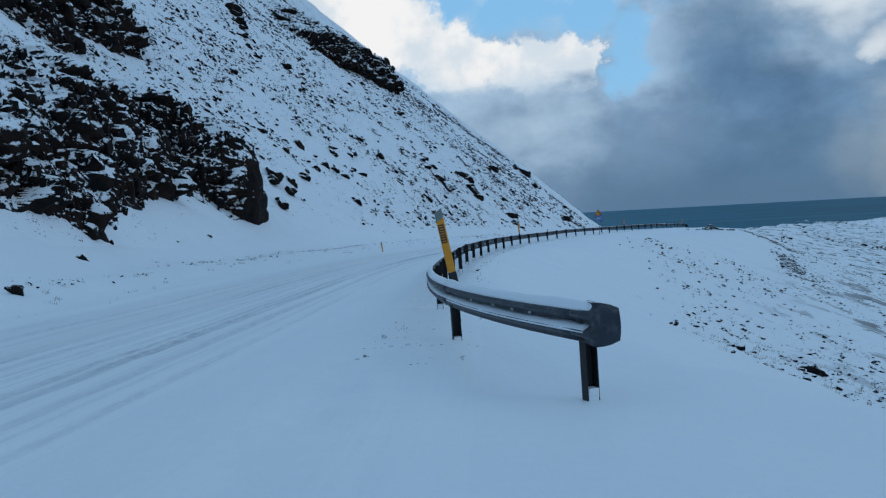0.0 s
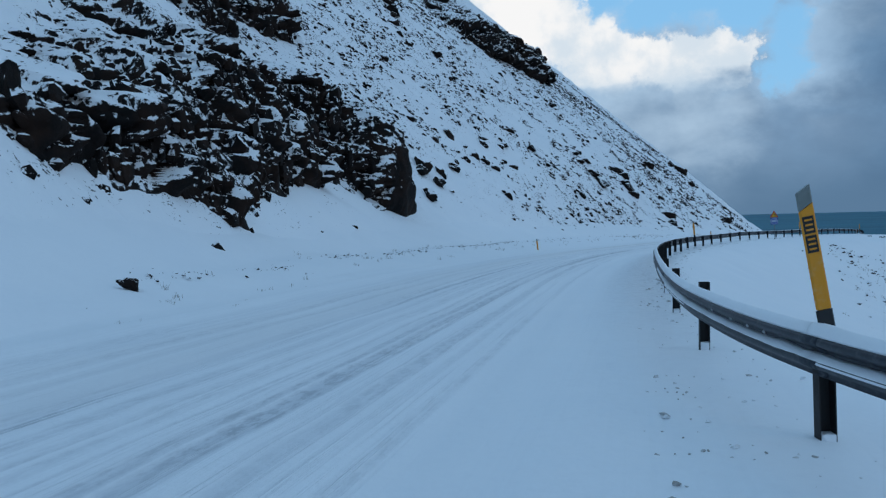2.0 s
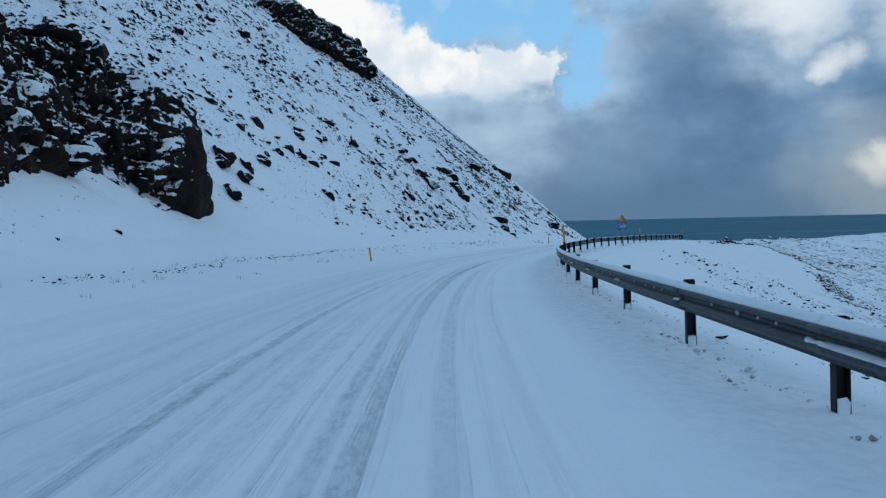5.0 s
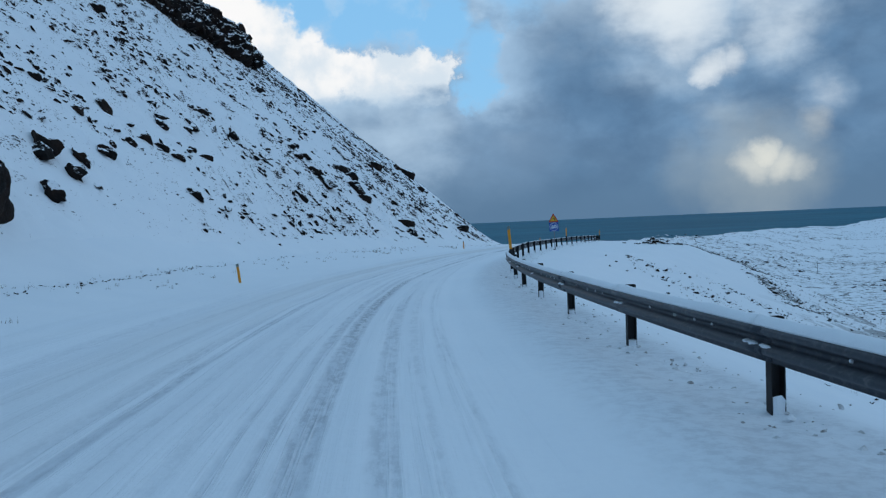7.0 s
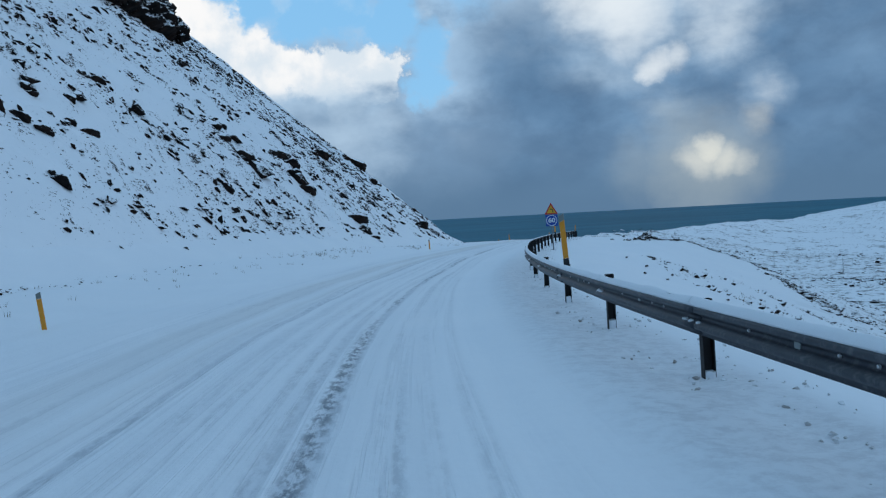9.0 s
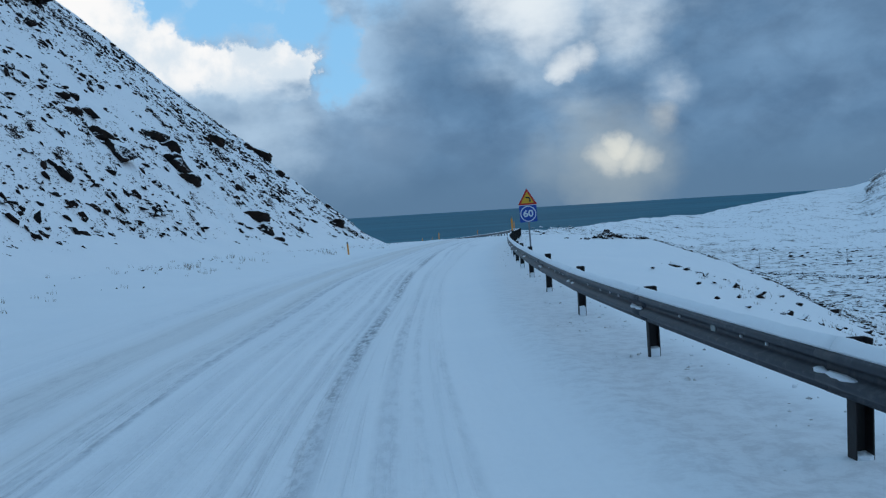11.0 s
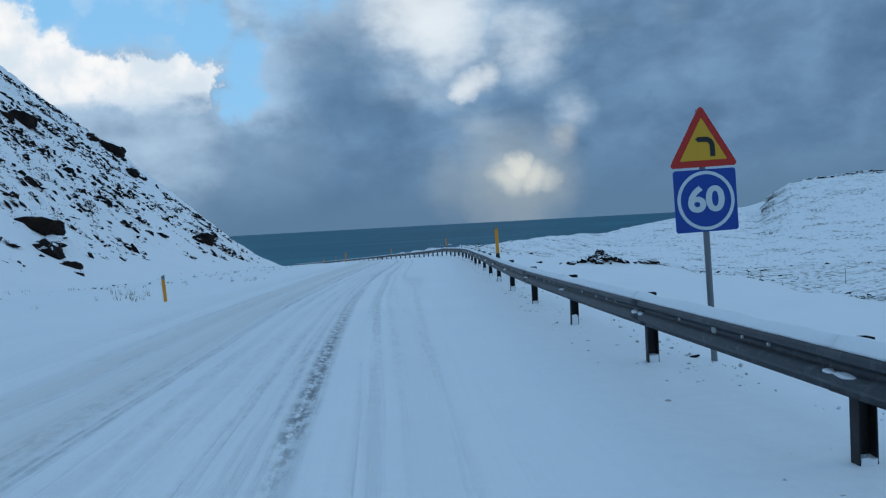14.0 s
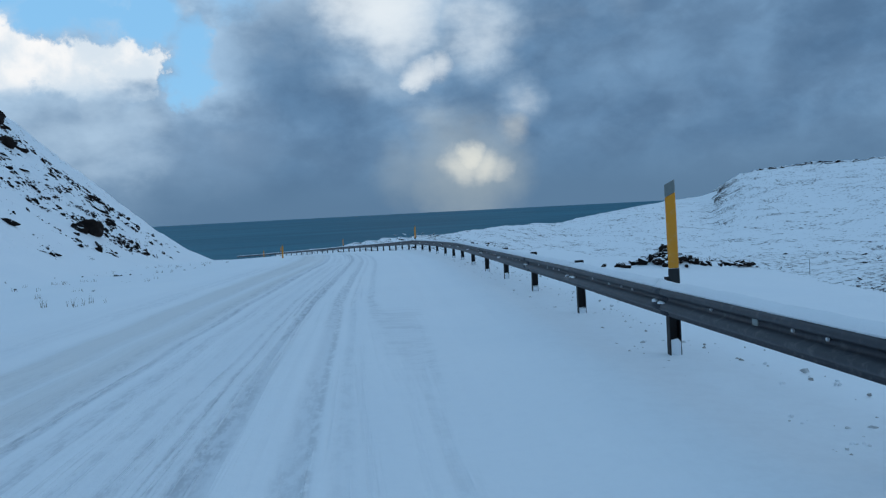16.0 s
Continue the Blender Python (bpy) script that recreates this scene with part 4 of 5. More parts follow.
def rail_marker(k, lean, bars=False, tall=0.84):
    """A yellow marker strapped behind post k of the rail."""
    p, a = rail_place(k * SPAN)
    label = "leaning yellow marker post with dark panel behind the guardrail" if bars else "yellow plastic marker post standing behind the guardrail"
    root = tagged(new("marker_post"), label, "marker post", "yellow marker posts")
    root.matrix_basis = Matrix.Translation(p + Vector((math.cos(a), -math.sin(a), 0)) * (0.015 if k == 1 else 0.055) - Vector((math.sin(a), math.cos(a), 0)) * 0.03 + Vector((0, 0, 0.62))) @ pose(0, 0, 0, 0, 0, -math.degrees(a)) @ pose(0, 0, 0, lean[0], lean[1], 0)
    marker_body(0.0, 0.23, 0, 0.112, BLACK, "sleeve", root, "black rubber sleeve")
    marker_body(0.234, 0.17 + tall - 0.15, 0.05, 0.104, YELLOW, "body", root)
    marker_body(0.17 + tall - 0.146, 0.17 + tall - 0.03, 0.05, 0.104, GREYFOIL, "reflector", root, "grey reflective top", 0.05)
    if bars:
        for row in range(2):
            bm = bmesh.new()
            z0 = 0.735 - 0.125 * row
            box(bm, -0.042, 0.030, -0.0235, -0.0205, z0, z0 + 0.112)
            panel = part("panel", bm, BLACK, root, "black number panel")
            for strip in range(3):
                bm = bmesh.new()
                box(bm, -0.030, 0.018, -0.0255, -0.0237, z0 + 0.018 + strip * 0.032, z0 + 0.030 + strip * 0.032)
                part("bar", bm, YELLOW, panel)
    return root


rail_marker(1, (2.0, -10.5), True, 0.86)
for k, lean in ((13, (0.5, -4.0)), (25, (0.5, -1.0)), (37, (0, 1.0)), (49, (0, -1.0)), (61, (0, 1.0))):
    rail_marker(k, lean, tall=0.88)


def verge_marker(x, y, tilt, tall=0.70):
    """A yellow marker post on the hill side of the road."""
    z = float(ground_height(np.array([x]), np.array([y]))[0])
    a = to_line(np.array([x]), np.array([y]))[0]
    root = tagged(new("marker_post"), "yellow plastic marker post set in the snowy verge", "marker post", "yellow marker posts")
    root.matrix_basis = Matrix.Translation((x, y, z - 0.04)) @ pose(0, 0, 0, 0, 0, -float(np.interp(a, *HEADING)[0])) @ pose(0, 0, 0, tilt[0], tilt[1], 0)
    marker_body(-0.4, tall - 0.12, 0, 0.104, YELLOW, "body", root)
    marker_body(tall - 0.117, tall - 0.03, 0.04, 0.104, GREYFOIL, "reflector", root, "grey reflective top")
    return root


verge_marker(-8.5, 55.3, (1, -6), 0.74)
verge_marker(5.0, 102.3, (0, -3), 0.80)
verge_marker(20.9, 145.5, (0, 1), 0.95)
verge_marker(*[float(v) for v in on_line(198.0, -9.3)], (0, 1), 0.95)


# ---------------------------------------------------------------- road sign
def rounded(points, r, steps=4):
    """A polygon with rounded corners."""
    out = []
    for i, p in enumerate(points):
        p, a, b = Vector(p), Vector(points[i - 1]), Vector(points[(i + 1) % len(points)])
        u, v = (a - p).normalized(), (b - p).normalized()
        cut = r / math.tan(u.angle(v) / 2)
        c = p + (u + v).normalized() * (r / math.sin(u.angle(v) / 2))
        q0, q1 = p + u * cut - c, p + v * cut - c
        for k in range(steps + 1):
            t = k / steps
            out.append(tuple(c + (q0 * (1 - t) + q1 * t).normalized() * r))
    return out


def road_sign(x, y, face):
    z = float(ground_height(np.array([x]), np.array([y]))[0]) - 0.06
    root = tagged(new("road_sign"), "bend warning triangle over blue 60 plate on pole", "road sign")
    root.matrix_basis = Matrix.Translation((x, y, z)) @ pose(0, 0, 0, 0, -1.2, face)
    bm = bmesh.new()
    bmesh.ops.create_cone(bm, segments=16, radius1=0.032, radius2=0.032, depth=3.2, cap_ends=True)
    bmesh.ops.translate(bm, verts=bm.verts[:], vec=(0, 0.04, 1.05))
    part("pole", bm, POLE, root, "grey galvanised pole")
    bm = bmesh.new()
    prism(bm, rounded([(-0.33, 1.40), (0.33, 1.40), (0.33, 2.035), (-0.33, 2.035)], 0.03), -0.006, 0.006)
    plate = part("plate", bm, BLUE, root, "blue speed plate with white ring and numerals")
    bm = bmesh.new()
    inner, outer = [], []
    for k in range(48):
        a = 2 * math.pi * k / 48
        for ring, r in ((inner, 0.268), (outer, 0.302)):
            ring.append([bm.verts.new((r * math.cos(a), yy, 1.7175 + r * math.sin(a))) for yy in (-0.009, -0.0062)])
    for k in range(48):
        j = (k + 1) % 48
        bm.faces.new((inner[k][0], outer[k][0], outer[j][0], inner[j][0]))
        bm.faces.new((outer[k][0], outer[k][1], outer[j][1], outer[j][0]))
        bm.faces.new((inner[j][0], inner[j][1], inner[k][1], inner[k][0]))
    bmesh.ops.recalc_face_normals(bm, faces=bm.faces[:])
    part("ring", bm, WHITE, plate, "white ring")
    curve = bpy.data.curves.new("numerals", "FONT")
    curve.body, curve.size, curve.align_x, curve.align_y, curve.extrude, curve.offset = "60", 0.35, "CENTER", "CENTER", 0.0015, 0.011
    text = new("numerals", curve)
    bpy.context.view_layer.update()
    me = bpy.data.meshes.new_from_object(text.evaluated_get(bpy.context.evaluated_depsgraph_get()))
    bpy.data.objects.remove(text)
    me.materials.clear()
    me.materials.append(WHITE)
    numerals = new("numerals", me)
    numerals.parent = plate
    numerals.matrix_basis = Matrix.Translation((0, -0.0085, 1.7175)) @ pose(0, 0, 0, 90, 0, 0) @ Matrix.Diagonal((1.12, 1.0, 1.0, 1.0))
    numerals["label"] = "white numerals"
    tri = [(-0.37, 2.06), (0.37, 2.06), (0.0, 2.70)]
    bm = bmesh.new()
    prism(bm, rounded(tri, 0.03), -0.006, 0.006)
    warning = part("warning_triangle", bm, RED, root, "red-bordered amber warning triangle")
    centre = Vector((0.0, 2.273))
    bm = bmesh.new()
    prism(bm, rounded([tuple(centre + (Vector(p) - centre) * 0.68) for p in tri], 0.008), -0.0095, -0.0063)
    part("field", bm, AMBER, warning, "amber field")
    bm = bmesh.new()
    left, right = [], []
    for px, pz, nx, nz in [(0.10, 2.165, 1, 0), (0.10, 2.27, 1, 0)] + [(0.10 - 0.07 * (1 - math.cos(t)), 2.27 + 0.07 * math.sin(t), math.cos(t), math.sin(t)) for t in (0.4, 0.8, 1.2, 1.5708)] + [(-0.05, 2.34, 0, 1)]:
        left.append((px - nx * 0.026, pz - nz * 0.026))
        right.append((px + nx * 0.026, pz + nz * 0.026))
    prism(bm, left + [(-0.075, 2.345)] + right[::-1], -0.0125, -0.0098)
    part("arrow", bm, BLACK, warning, "black left-bend arrow")
    return root


road_sign(9.62, 84.45, -15.0)


# ---------------------------------------------------------------- boulders and stones
rock_data = [cut_stone(k + 1, BOULDER, "boulder", 3, 0.88) for k in range(8)]
stone_random = random.Random(9)


def boulder(x, y, size, sink=0.25, on_hill=True, stretch=1.5, spin=35, label="dark basalt boulder half buried in snow", group="hillside boulders", name="boulder"):
    z = float(hill_height(np.array([x]), np.array([y]))[0]) if on_hill else float(ground_height(np.array([x]), np.array([y]))[0])
    ob = tagged(new(name, rock_data[stone_random.randrange(8)]), label, "boulder", group)
    r = size / 2
    ob.matrix_basis = Matrix.Translation((x, y, z + r * (0.72 - 2 * sink) * 0.8)) @ pose(0, 0, 0, stone_random.uniform(-12, 12), stone_random.uniform(14, 40) if on_hill else stone_random.uniform(-12, 20), -14 + stone_random.uniform(-spin, spin)) @ Matrix.Diagonal((r * stretch, r, r * 0.9, 1))
    return ob


def boulder_sd(s, d, size, **more):
    x, y, _ = hill_place(np.array([s]), np.array([d]))
    return boulder(float(x[0]), float(y[0]), size, **more)


for x, y, width, stretch in ((-7.7, 108.3, 3.2, 2.1), (-8.6, 108.9, 1.8, 1.6), (-6.2, 121.0, 2.5, 1.5), (-5.4, 120.2, 1.6, 1.3), (-4.6, 117.2, 2.3, 1.6), (-4.1, 116.2, 1.8, 1.7), (-5.2, 117.9, 1.3, 1.2),
                             (-14.2, 77.6, 1.0, 1.4), (-14.6, 77.9, 0.7, 1.8), (3.3, 172.3, 3.4, 1.8), (1.6, 171.0, 1.8, 1.4), (0.3, 119.6, 2.4, 2.2), (1.2, 119.0, 1.3, 1.5), (-18.4, 73.8, 1.0, 1.5), (-12.8, 80.4, 1.0, 2.2), (-18.8, 89.3, 1.3, 1.6),
                             (-17.2, 91.6, 1.0, 1.4), (-10.5, 110.9, 1.7, 1.7), (-11.2, 112.0, 1.3, 1.3), (-9.9, 113.5, 1.4, 1.8), (-9.2, 99.0, 1.0, 1.5), (-15.3, 87.4, 1.1, 1.9), (-7.9, 97.9, 0.7, 1.8), (-15.2, 100.3, 1.2, 1.5),
                             (-2.4, 146.2, 2.0, 1.5), (10.0, 147.6, 1.5, 1.2), (9.6, 146.9, 0.9, 1.4), (1.0, 117.0, 1.5, 1.5), (1.8, 116.2, 1.2, 1.7), (2.2, 115.2, 0.8, 1.3), (11.1, 134.6, 1.0, 2.0), (-3.0, 144.0, 1.3, 1.4),
                             (-1.0, 140.0, 1.5, 1.7), (3.0, 137.2, 1.2, 1.8), (11.1, 158.7, 1.6, 2.0), (5.2, 164.6, 1.6, 1.3), (9.7, 139.7, 0.9, 1.9), (0.9, 139.2, 1.1, 1.6), (6.1, 166.0, 1.3, 1.5), (-28.2, 107.2, 1.8, 1.8), (-36.3, 111.9, 2.6, 1.4), (-35.6, 110.4, 1.8, 1.3), (-34.4, 108.9, 2.4, 1.5), (-33.1, 105.3, 1.7, 1.4),
                             (-31.7, 102.9, 1.3, 1.6), (-30.1, 100.9, 1.2, 1.6), (-29.2, 88.3, 1.3, 1.8), (-33.9, 107.6, 1.3, 1.2),
                             (-19.9, 68.7, 2.2, 1.5), (-19.7, 67.7, 1.4, 1.2), (-18.4, 68.5, 1.4, 1.3), (-18.0, 64.2, 1.3, 1.2), (-17.8, 64.3, 1.0, 1.3), (-18.2, 64.4, 1.0, 1.3), (-18.9, 70.6, 1.3, 1.7), (-18.6, 70.5, 0.9, 1.5),
                             (-20.8, 82.2, 2.0, 2.2), (-20.8, 77.0, 1.0, 1.4), (-18.4, 73.4, 1.2, 2.0), (-18.2, 73.7, 0.8, 1.2), (-18.5, 88.1, 1.2, 1.3), (-18.3, 88.0, 1.0, 1.4), (-19.3, 82.5, 1.0, 1.9), (-17.8, 100.6, 1.2, 1.9),
                             (-17.0, 92.8, 1.1, 1.2), (-18.1, 78.4, 0.8, 1.3), (-18.1, 81.7, 1.2, 1.2), (-17.3, 82.5, 1.1, 1.9), (-16.3, 82.8, 0.9, 1.4), (-15.1, 100.1, 1.2, 1.3), (-16.3, 131.0, 1.4, 1.3), (-19.7, 91.0, 1.0, 1.6)):
    boulder(x, y, width / stretch * 1.3, stretch=stretch, sink=0.18)
boulder(-11.5, 15.3, 0.60, sink=0.05, label="dark stone at the foot of the bank", stretch=0.9)
for k in range(280):
    s = stone_random.uniform(4, 172)
    d = 3.2 + 36 * stone_random.random()
    if s < 66 and d < 24:
        d, s = stone_random.uniform(0.3, 2.6), s + 0.0
        if stone_random.random() < 0.9:
            continue
    size = 0.25 + 0.7 * stone_random.random() ** 3
    boulder_sd(s, d, size * (0.8 if d < 2.5 else 1.0), label="dark loose stone on the snowy slope", group="loose slope stones", name="stone", stretch=stone_random.uniform(1.1, 1.9))

# the heap of blocks beyond the rail
for k in range(170):
    along, deep, size = stone_random.gauss(0, 0.62), stone_random.gauss(0, 0.55), stone_random.uniform(0.14, 0.46)
    x, y, pile = 28.3, 117.9, 0.55
    if k > 125:
        x, y, pile, along, deep, size = 30.7, 117.0, 0.12, along * 0.7, deep * 0.6, size * 0.85
    if k > 158:
        x, y, pile, along = 26.4, 118.6, 0.0, along * 1.5
    lift = pile * math.exp(-(along / 0.55) ** 2 - (deep / 0.6) ** 2) * stone_random.uniform(0.3, 1.0)
    rock = boulder(x + 0.86 * along + 0.5 * deep, y - 0.5 * along + 0.86 * deep, size, on_hill=False, sink=0.16, stretch=stone_random.uniform(0.8, 1.4), spin=180, label="dark angular rock in a snowy heap", group="rock heap")
    rock.location.z += lift * 0.6
for x, y, size in ((8.8, 24.8, 0.35), (15.7, 66.5, 0.5), (11.3, 63.4, 0.4), (18.0, 64.9, 0.5), (20.0, 79.0, 0.8), (12.0, 68.0, 0.35), (13.5, 60.0, 0.35), (16.5, 58.0, 0.4), (15.0, 46.0, 0.5), (19.0, 52.0, 0.4)):
    boulder(x, y, size * 0.5, on_hill=False, sink=0.28, label="dark stone showing through snow on the bank", group="bank stones", name="stone")
boulder(14.1, 35.4, 0.85, on_hill=False, sink=0.2, stretch=2.0, spin=10, label="long flat dark stone on the snowy bank", group="bank stones", name="stone")
for s, o, size in ((11.0, 0.7, 0.22), (20.5, 0.5, 0.13), (84.3, 0.5, 0.10), (79.2, 4.3, 0.13), (72.7, 4.6, 0.13), (73.4, 5.6, 0.15), (76.0, 5.0, 0.14)):
    x, y = on_line(s, o)
    boulder(float(x), float(y), size, on_hill=False, sink=0.1, label="small dark stone on snow behind the rail", group="rail stones", name="stone")


def strewn(name, label, category, count, place, sizes, mat, seed, squash=0.7, downhill=False):
    """Many small stones in one mesh."""
    r = random.Random(seed)
    base = [Vector(v) for v in ((1, 0, 0), (0.3, 0.95, 0.1), (-0.8, 0.6, 0), (-0.85, -0.5, 0.1), (0.25, -1, 0), (0.35, 0.2, 0.8), (-0.4, -0.2, 0.7), (0, 0, -0.6))]
    tris = ((0, 1, 5), (1, 2, 5), (5, 2, 6), (2, 3, 6), (3, 4, 6), (4, 5, 6), (4, 0, 5), (1, 0, 7), (2, 1, 7), (3, 2, 7), (4, 3, 7), (0, 4, 7))
    verts, faces = [], []
    for x, y, z in place(count, r):
        size = sizes[0] + (sizes[1] - sizes[0]) * r.random() ** (5 if downhill else 3.5)
        turned = pose(0, 0, 0, r.uniform(-35, 35), r.uniform(5, 60), r.uniform(-90, 90)) if downhill else pose(0, 0, 0, r.uniform(-30, 30), r.uniform(-30, 30), r.uniform(0, 360))
        m = Matrix.Translation((x, y, z + size * (0.16 if downhill else 0.05))) @ turned @ Matrix.Diagonal((size * (r.uniform(0.4, 1.0) if downhill else r.uniform(0.4, 0.75)), size * 0.45, size * 0.45 * squash, 1))
        n = len(verts)
        verts += [tuple(m @ (v * r.uniform(0.8, 1.2))) for v in base]
        faces += [(a + n, b + n, c + n) for a, b, c in tris]
    me = bpy.data.meshes.new(name)
    me.from_pydata(verts, [], faces)
    me.materials.append(mat)
    return tagged(new(name, me), label, category, kind="stuff")


def on_slope(count, r):
    s, d = [], []
    while len(s) < count:
        a = np.array([r.uniform(0, 178) for _ in range(4000)])
        b = np.array([1.2 + 52 * r.random() ** 1.1 for _ in range(4000)])
        x, y = on_line(a, foot(a) - b)
        keep = 0.7 * layered(x / 9, y / 9, 0 * x, 3, 91) + 0.9 * layered(x / 2.2, y / 2.2, 0 * x, 3, 92) + np.array([r.uniform(-0.16, 0.16) for _ in range(4000)]) > 0.12 * eased((7 - b) / 6) * eased((112 - a) / 14)
        keep &= ~((a < 62) & (b < np.interp(a, [0, 40, 62], [22, 18, 10])))
        s, d = s + a[keep].tolist(), d + b[keep].tolist()
    x, y, z = hill_place(np.array(s[:count]), np.array(d[:count]))
    return zip(x.tolist(), y.tolist(), z.tolist())


def on_bank(count, r):
    s, o = [], []
    while len(s) < count:
        a = np.array([r.uniform(10, 135) for _ in range(4000)])
        b = np.array([r.uniform(2, 42) for _ in range(4000)])
        x, y = on_line(a, b)
        start = np.interp(a, [10, 18, 36, 52, 60, 72, 84, 92, 100, 117, 140], [7.5, 6.0, 6.8, 8.2, 8.0, 6.5, 5.2, 12, 17, 16.5, 14])
        streaks = layered(x / 3.5 + y / 20, y / 9, 0 * x, 3, 95)
        keep = (streaks + np.array([r.uniform(-0.30, 0.30) for _ in range(4000)]) > 0.08 + 0.16 * eased((start + 4.0 - b) / 4.0)) & (b > start)
        s, o = s + a[keep].tolist(), o + b[keep].tolist()
    x, y = on_line(np.array(s[:count]), np.array(o[:count]))
    return zip(x.tolist(), y.tolist(), ground_height(x, y).tolist())


def on_crest(count, r):
    s, o = [], []
    while len(s) < count:
        a = np.array([r.uniform(96, 126) for _ in range(4000)])
        b = np.interp(a, [96, 100, 108, 116, 120, 126], [19.6, 18.8, 18.0, 17.6, 16.4, 11.8]) + np.array([r.gauss(0.2, 0.8) for _ in range(4000)])
        keep = layered(a / 3, b / 2, 0 * a, 3, 97) + np.array([r.uniform(-0.2, 0.2) for _ in range(4000)]) > 0.05
        s, o = s + a[keep].tolist(), o + b[keep].tolist()
    x, y = on_line(np.array(s[:count]), np.array(o[:count]))
    return zip(x.tolist(), y.tolist(), ground_height(x, y).tolist())


def on_shoulder(count, r):
    s = np.array([r.uniform(2, 130) for _ in range(count)])
    o = np.array([-0.9 + 1.4 * r.random() + 0.5 * r.random() ** 4 for _ in range(count)])
    x, y = on_line(s, o)
    return zip(x.tolist(), y.tolist(), (ground_height(x, y)).tolist())


def on_verge(count, r):
    s = np.array([r.uniform(2, 150) for _ in range(count)])
    o = np.array([foot(np.array([v]))[0] * r.uniform(0.72, 1.02) for v in s])
    x, y = on_line(s, o)
    return zip(x.tolist(), y.tolist(), (ground_height(x, y)).tolist())


def on_plough_edge(count, r):
    s = np.array([r.uniform(15, 62) if r.random() < 0.8 else r.uniform(62, 120) for _ in range(count)])
    o = np.interp(s, [4, 20, 40, 62, 120], [-10.0, -11.5, -13.2, -14.4, -14.0]) + np.array([r.gauss(0, 0.22) - 0.5 * r.random() ** 3 for _ in range(count)])
    x, y = on_line(s, o)
    keep = layered(s / 2.5, o, 0 * s, 2, 99) > -0.06
    x, y = x[keep], y[keep]
    return zip(x.tolist(), y.tolist(), ground_height(x, y).tolist())


def on_plain(count, r):
    """Rocks thrown over the low plain, in groups."""
    spots = []
    while len(spots) < count:
        az = np.radians([r.uniform(20, 58) for _ in range(4000)])
        far = np.array([125 * 5.0 ** r.random() for _ in range(4000)])
        x, y = 8 + far * np.sin(az), 90 + far * np.cos(az)
        keep = layered(x / 30, y / 45, 0 * x, 4, 93) + np.array([r.uniform(-0.12, 0.12) for _ in range(4000)]) > 0.05
        keep &= ground_height(x, y) < -9
        spots += list(zip(x[keep].tolist(), y[keep].tolist(), (ground_height(x[keep], y[keep]) - 4.0 * eased((far[keep] - 480) / 120)).tolist()))
    return spots[:count]


def on_headland(count, r):
    """Ledges under the rim of the headland and on its seaward slope."""
    az = np.array([r.uniform(41.3, 42.8) if r.random() < 0.22 else r.uniform(42.8, 56) for _ in range(count)])
    far = np.array([1378 - 100 * r.random() ** 1.5 for _ in range(count)])
    x, y = 8 + far * np.sin(np.radians(az)), 90 + far * np.cos(np.radians(az))
    keep = layered(x / 40, y / 40, 0 * x, 3, 94) > -0.05
    x, y = x[keep], y[keep]
    return zip(x.tolist(), y.tolist(), (far_land(x, y) - 1.8).tolist())


def on_plain_track(count, r):
    t = np.array([r.random() for _ in range(count)])
    side = np.array([r.choice((-3.5, 3.0)) + r.gauss(0, 1.0) for _ in range(count)])
    y = 385 - 160 * t
    x = np.interp(t, [0, 0.13, 0.45, 0.58, 1.0], [214, 224, 240, 251, 276]) + side
    return zip(x.tolist(), y.tolist(), (ground_height(x, y) + 0.1).tolist())


strewn("scree", "dark stones scattered over the snowy hillside", "scree", 46000, on_slope, (0.05, 0.54), BOULDER, 12, 0.7, True)
strewn("slope_gravel", "fine dark gravel showing through hillside snow", "gravel", 36000, on_slope, (0.05, 0.2), BOULDER, 26, 0.8)
strewn("bank_scree", "dark stones and turf on the snowy bank", "scree", 4600, on_bank, (0.04, 0.42), BOULDER, 13)
for x, y, z in list(on_bank(14, random.Random(31))):
    boulder(x, y, stone_random.uniform(0.2, 0.42), on_hill=False, sink=0.15, stretch=stone_random.uniform(1.1, 1.7), label="dark stone showing through snow on the bank", group="bank stones", name="stone")
strewn("crest_stones", "dark stones along the crest of the bank", "stones", 1300, on_crest, (0.06, 0.5), BOULDER, 16)
strewn("snow_clods", "small clods of ploughed snow along the rail", "snow clods", 5200, on_shoulder, (0.02, 0.075), CLOD, 14, 1.0)
strewn("verge_clods", "clods of snow and dark grit along the ploughed edge", "snow clods", 700, on_plough_edge, (0.03, 0.16), BOULDER, 17)
strewn("stony_track", "dark stones of a track across the snowy plain", "track", 1500, on_plain_track, (0.5, 2.0), BOULDER, 18, 0.5)
strewn("plain_rocks", "dark rocks and turf banks on the snowy plain", "rocks", 4200, on_plain, (0.35, 3.2), BOULDER, 19, 0.45)
strewn("headland_rocks", "dark rock ledges along the rim of the headland", "rocks", 900, on_headland, (1.5, 11.0), BOULDER, 27, 0.45)
strewn("verge_stones", "small stones on the snowy verge", "stones", 120, on_verge, (0.03, 0.14), BOULDER, 15)


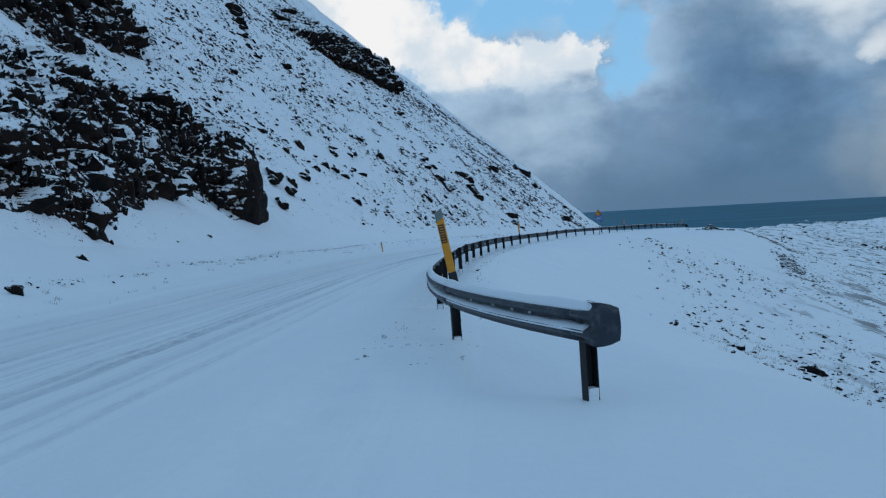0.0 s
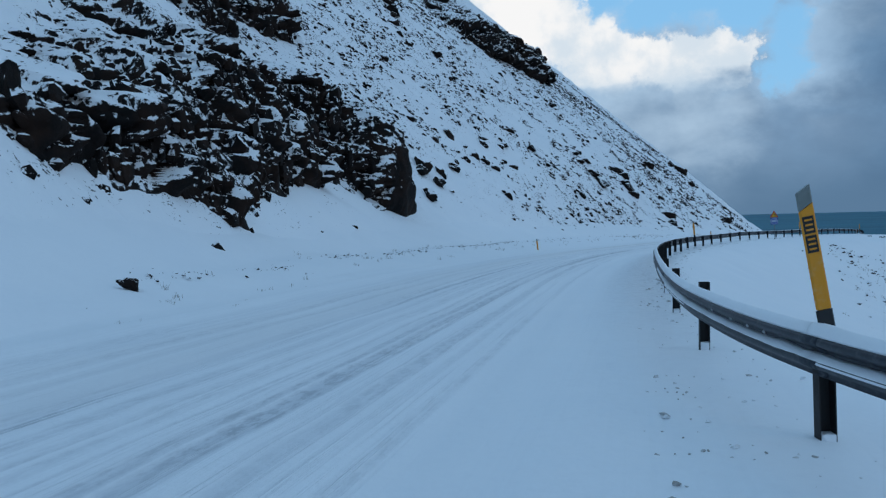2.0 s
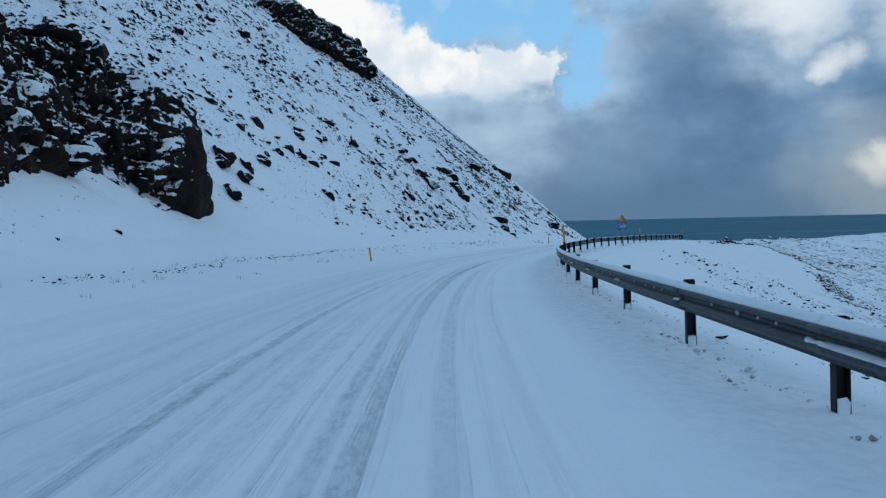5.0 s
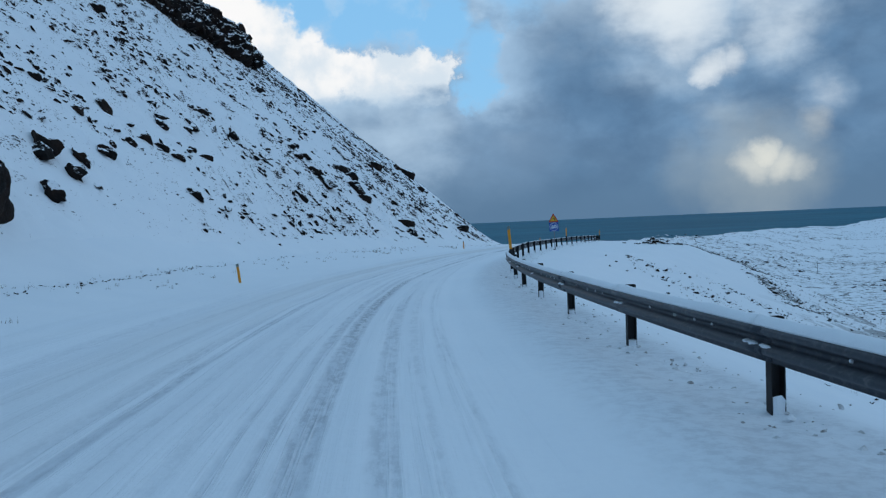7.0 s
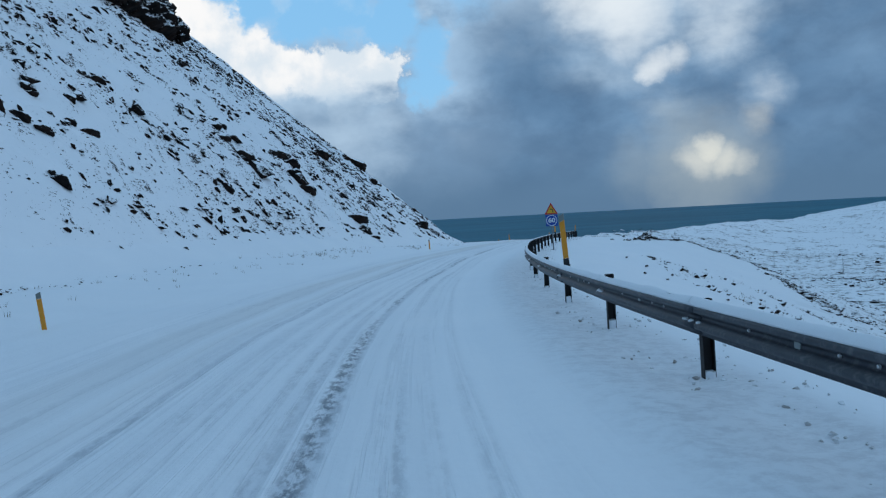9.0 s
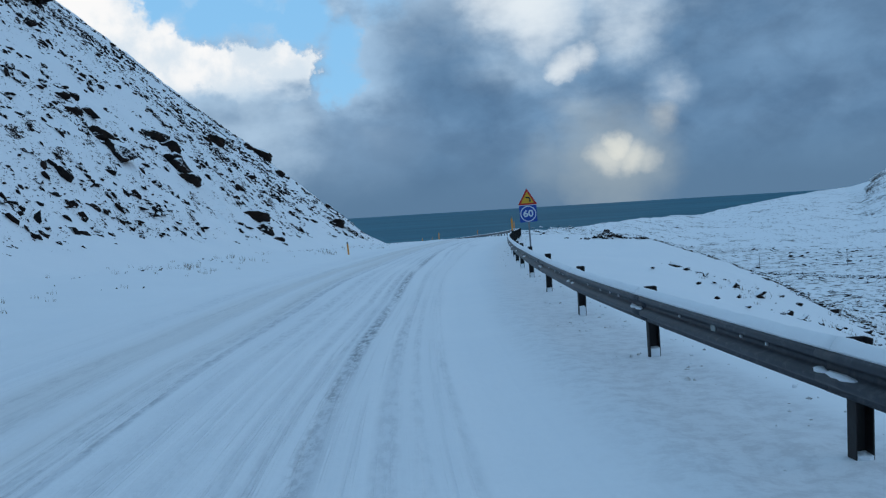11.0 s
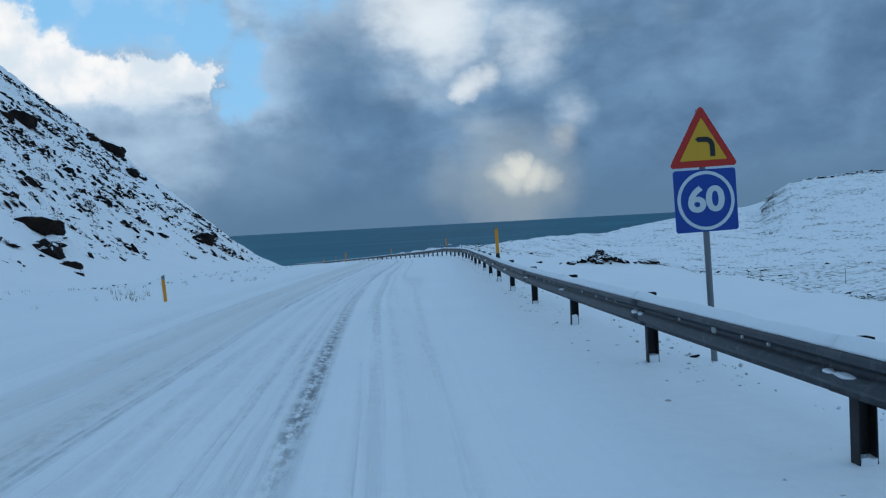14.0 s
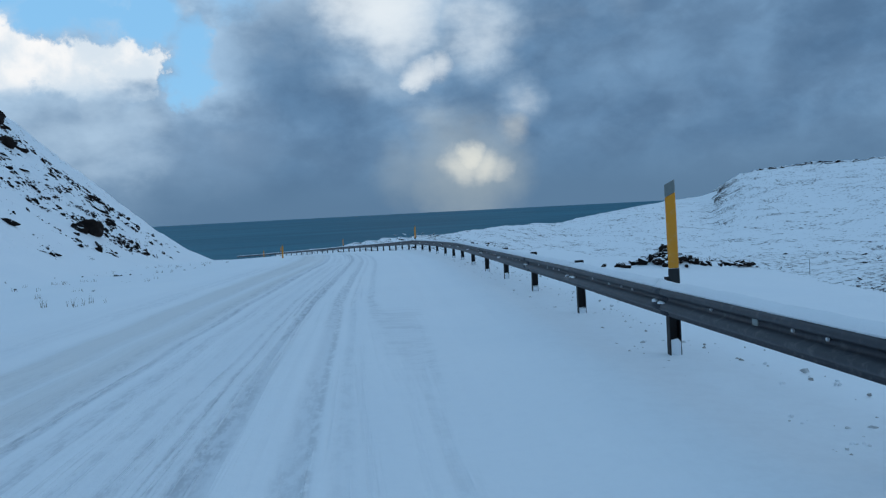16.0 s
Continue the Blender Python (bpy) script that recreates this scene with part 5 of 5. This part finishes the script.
def grass_stuff(name, label, count, place, seed, tall):
    """Tufts of thin dead blades."""
    r = random.Random(seed)
    verts, faces = [], []
    for x, y, z in place(count, r):
        for _ in range(r.randint(3, 7)):
            h, lean, a = tall * r.uniform(0.5, 1.2), r.uniform(0.1, 0.7), r.uniform(0, 6.28)
            bx, by = x + r.gauss(0, 0.06), y + r.gauss(0, 0.06)
            n = len(verts)
            tip = (bx + math.cos(a) * lean * h, by + math.sin(a) * lean * h, z + h)
            verts += [(bx - 0.006, by, z - 0.05), (bx + 0.006, by, z - 0.05), (bx, by + 0.008, z - 0.05), tip]
            faces += [(n, n + 1, n + 3), (n + 1, n + 2, n + 3), (n + 2, n, n + 3)]
    me = bpy.data.meshes.new(name)
    me.from_pydata(verts, [], faces)
    me.materials.append(STRAW)
    return tagged(new(name, me), label, "grass", kind="stuff")


grass_stuff("slope_grass", "dead grass tufts poking through hillside snow", 1500, on_slope, 21, 0.22)
grass_stuff("bank_grass", "dead grass tufts poking through bank snow", 2200, on_bank, 22, 0.12)
grass_stuff("crest_grass", "brown dead grass along the crest of the bank", 450, on_crest, 24, 0.2)
def by_the_verge(count, r):
    for k in range(count):
        x, y, wide = ((-4.4, 89.8, 0.7), (-3.4, 90.8, 0.5), (-1.7, 99.4, 0.35), (-0.6, 96.4, 0.3), (4.3, 105.3, 0.5), (9.0, 114.4, 0.4), (4.0, 103.6, 0.3))[k % 7]
        x, y = x + r.gauss(0, wide), y + r.gauss(0, 0.3)
        yield x, y, float(ground_height(np.array([x]), np.array([y]))[0])


grass_stuff("dead_plants", "dry bent plant stalks sticking out of the snow", 42, by_the_verge, 25, 0.2)
grass_stuff("verge_grass", "sparse dead stalks on the snowy verge", 160, on_verge, 23, 0.10)


# ---------------------------------------------------------------- thin poles on the far plain
def far_pole(az, r, tall):
    x, y = 8 + r * math.sin(radians(az)), 90 + r * math.cos(radians(az))
    z = float(ground_height(np.array([x]), np.array([y]))[0])
    bm = bmesh.new()
    bmesh.ops.create_cone(bm, segments=8, radius1=0.14, radius2=0.10, depth=tall + 1, cap_ends=True)
    bmesh.ops.translate(bm, verts=bm.verts[:], vec=(0, 0, tall / 2 - 0.5))
    ob = part("line_pole", bm, POLE)
    ob.location = (x, y, z)
    return tagged(ob, "thin wooden line pole on the snowy plain", "pole", "line poles")


for az, r in ((31.5, 420), (36.0, 400), (41.5, 390), (46.5, 380), (51.0, 375), (56.0, 380)):
    far_pole(az, r, 7.0)
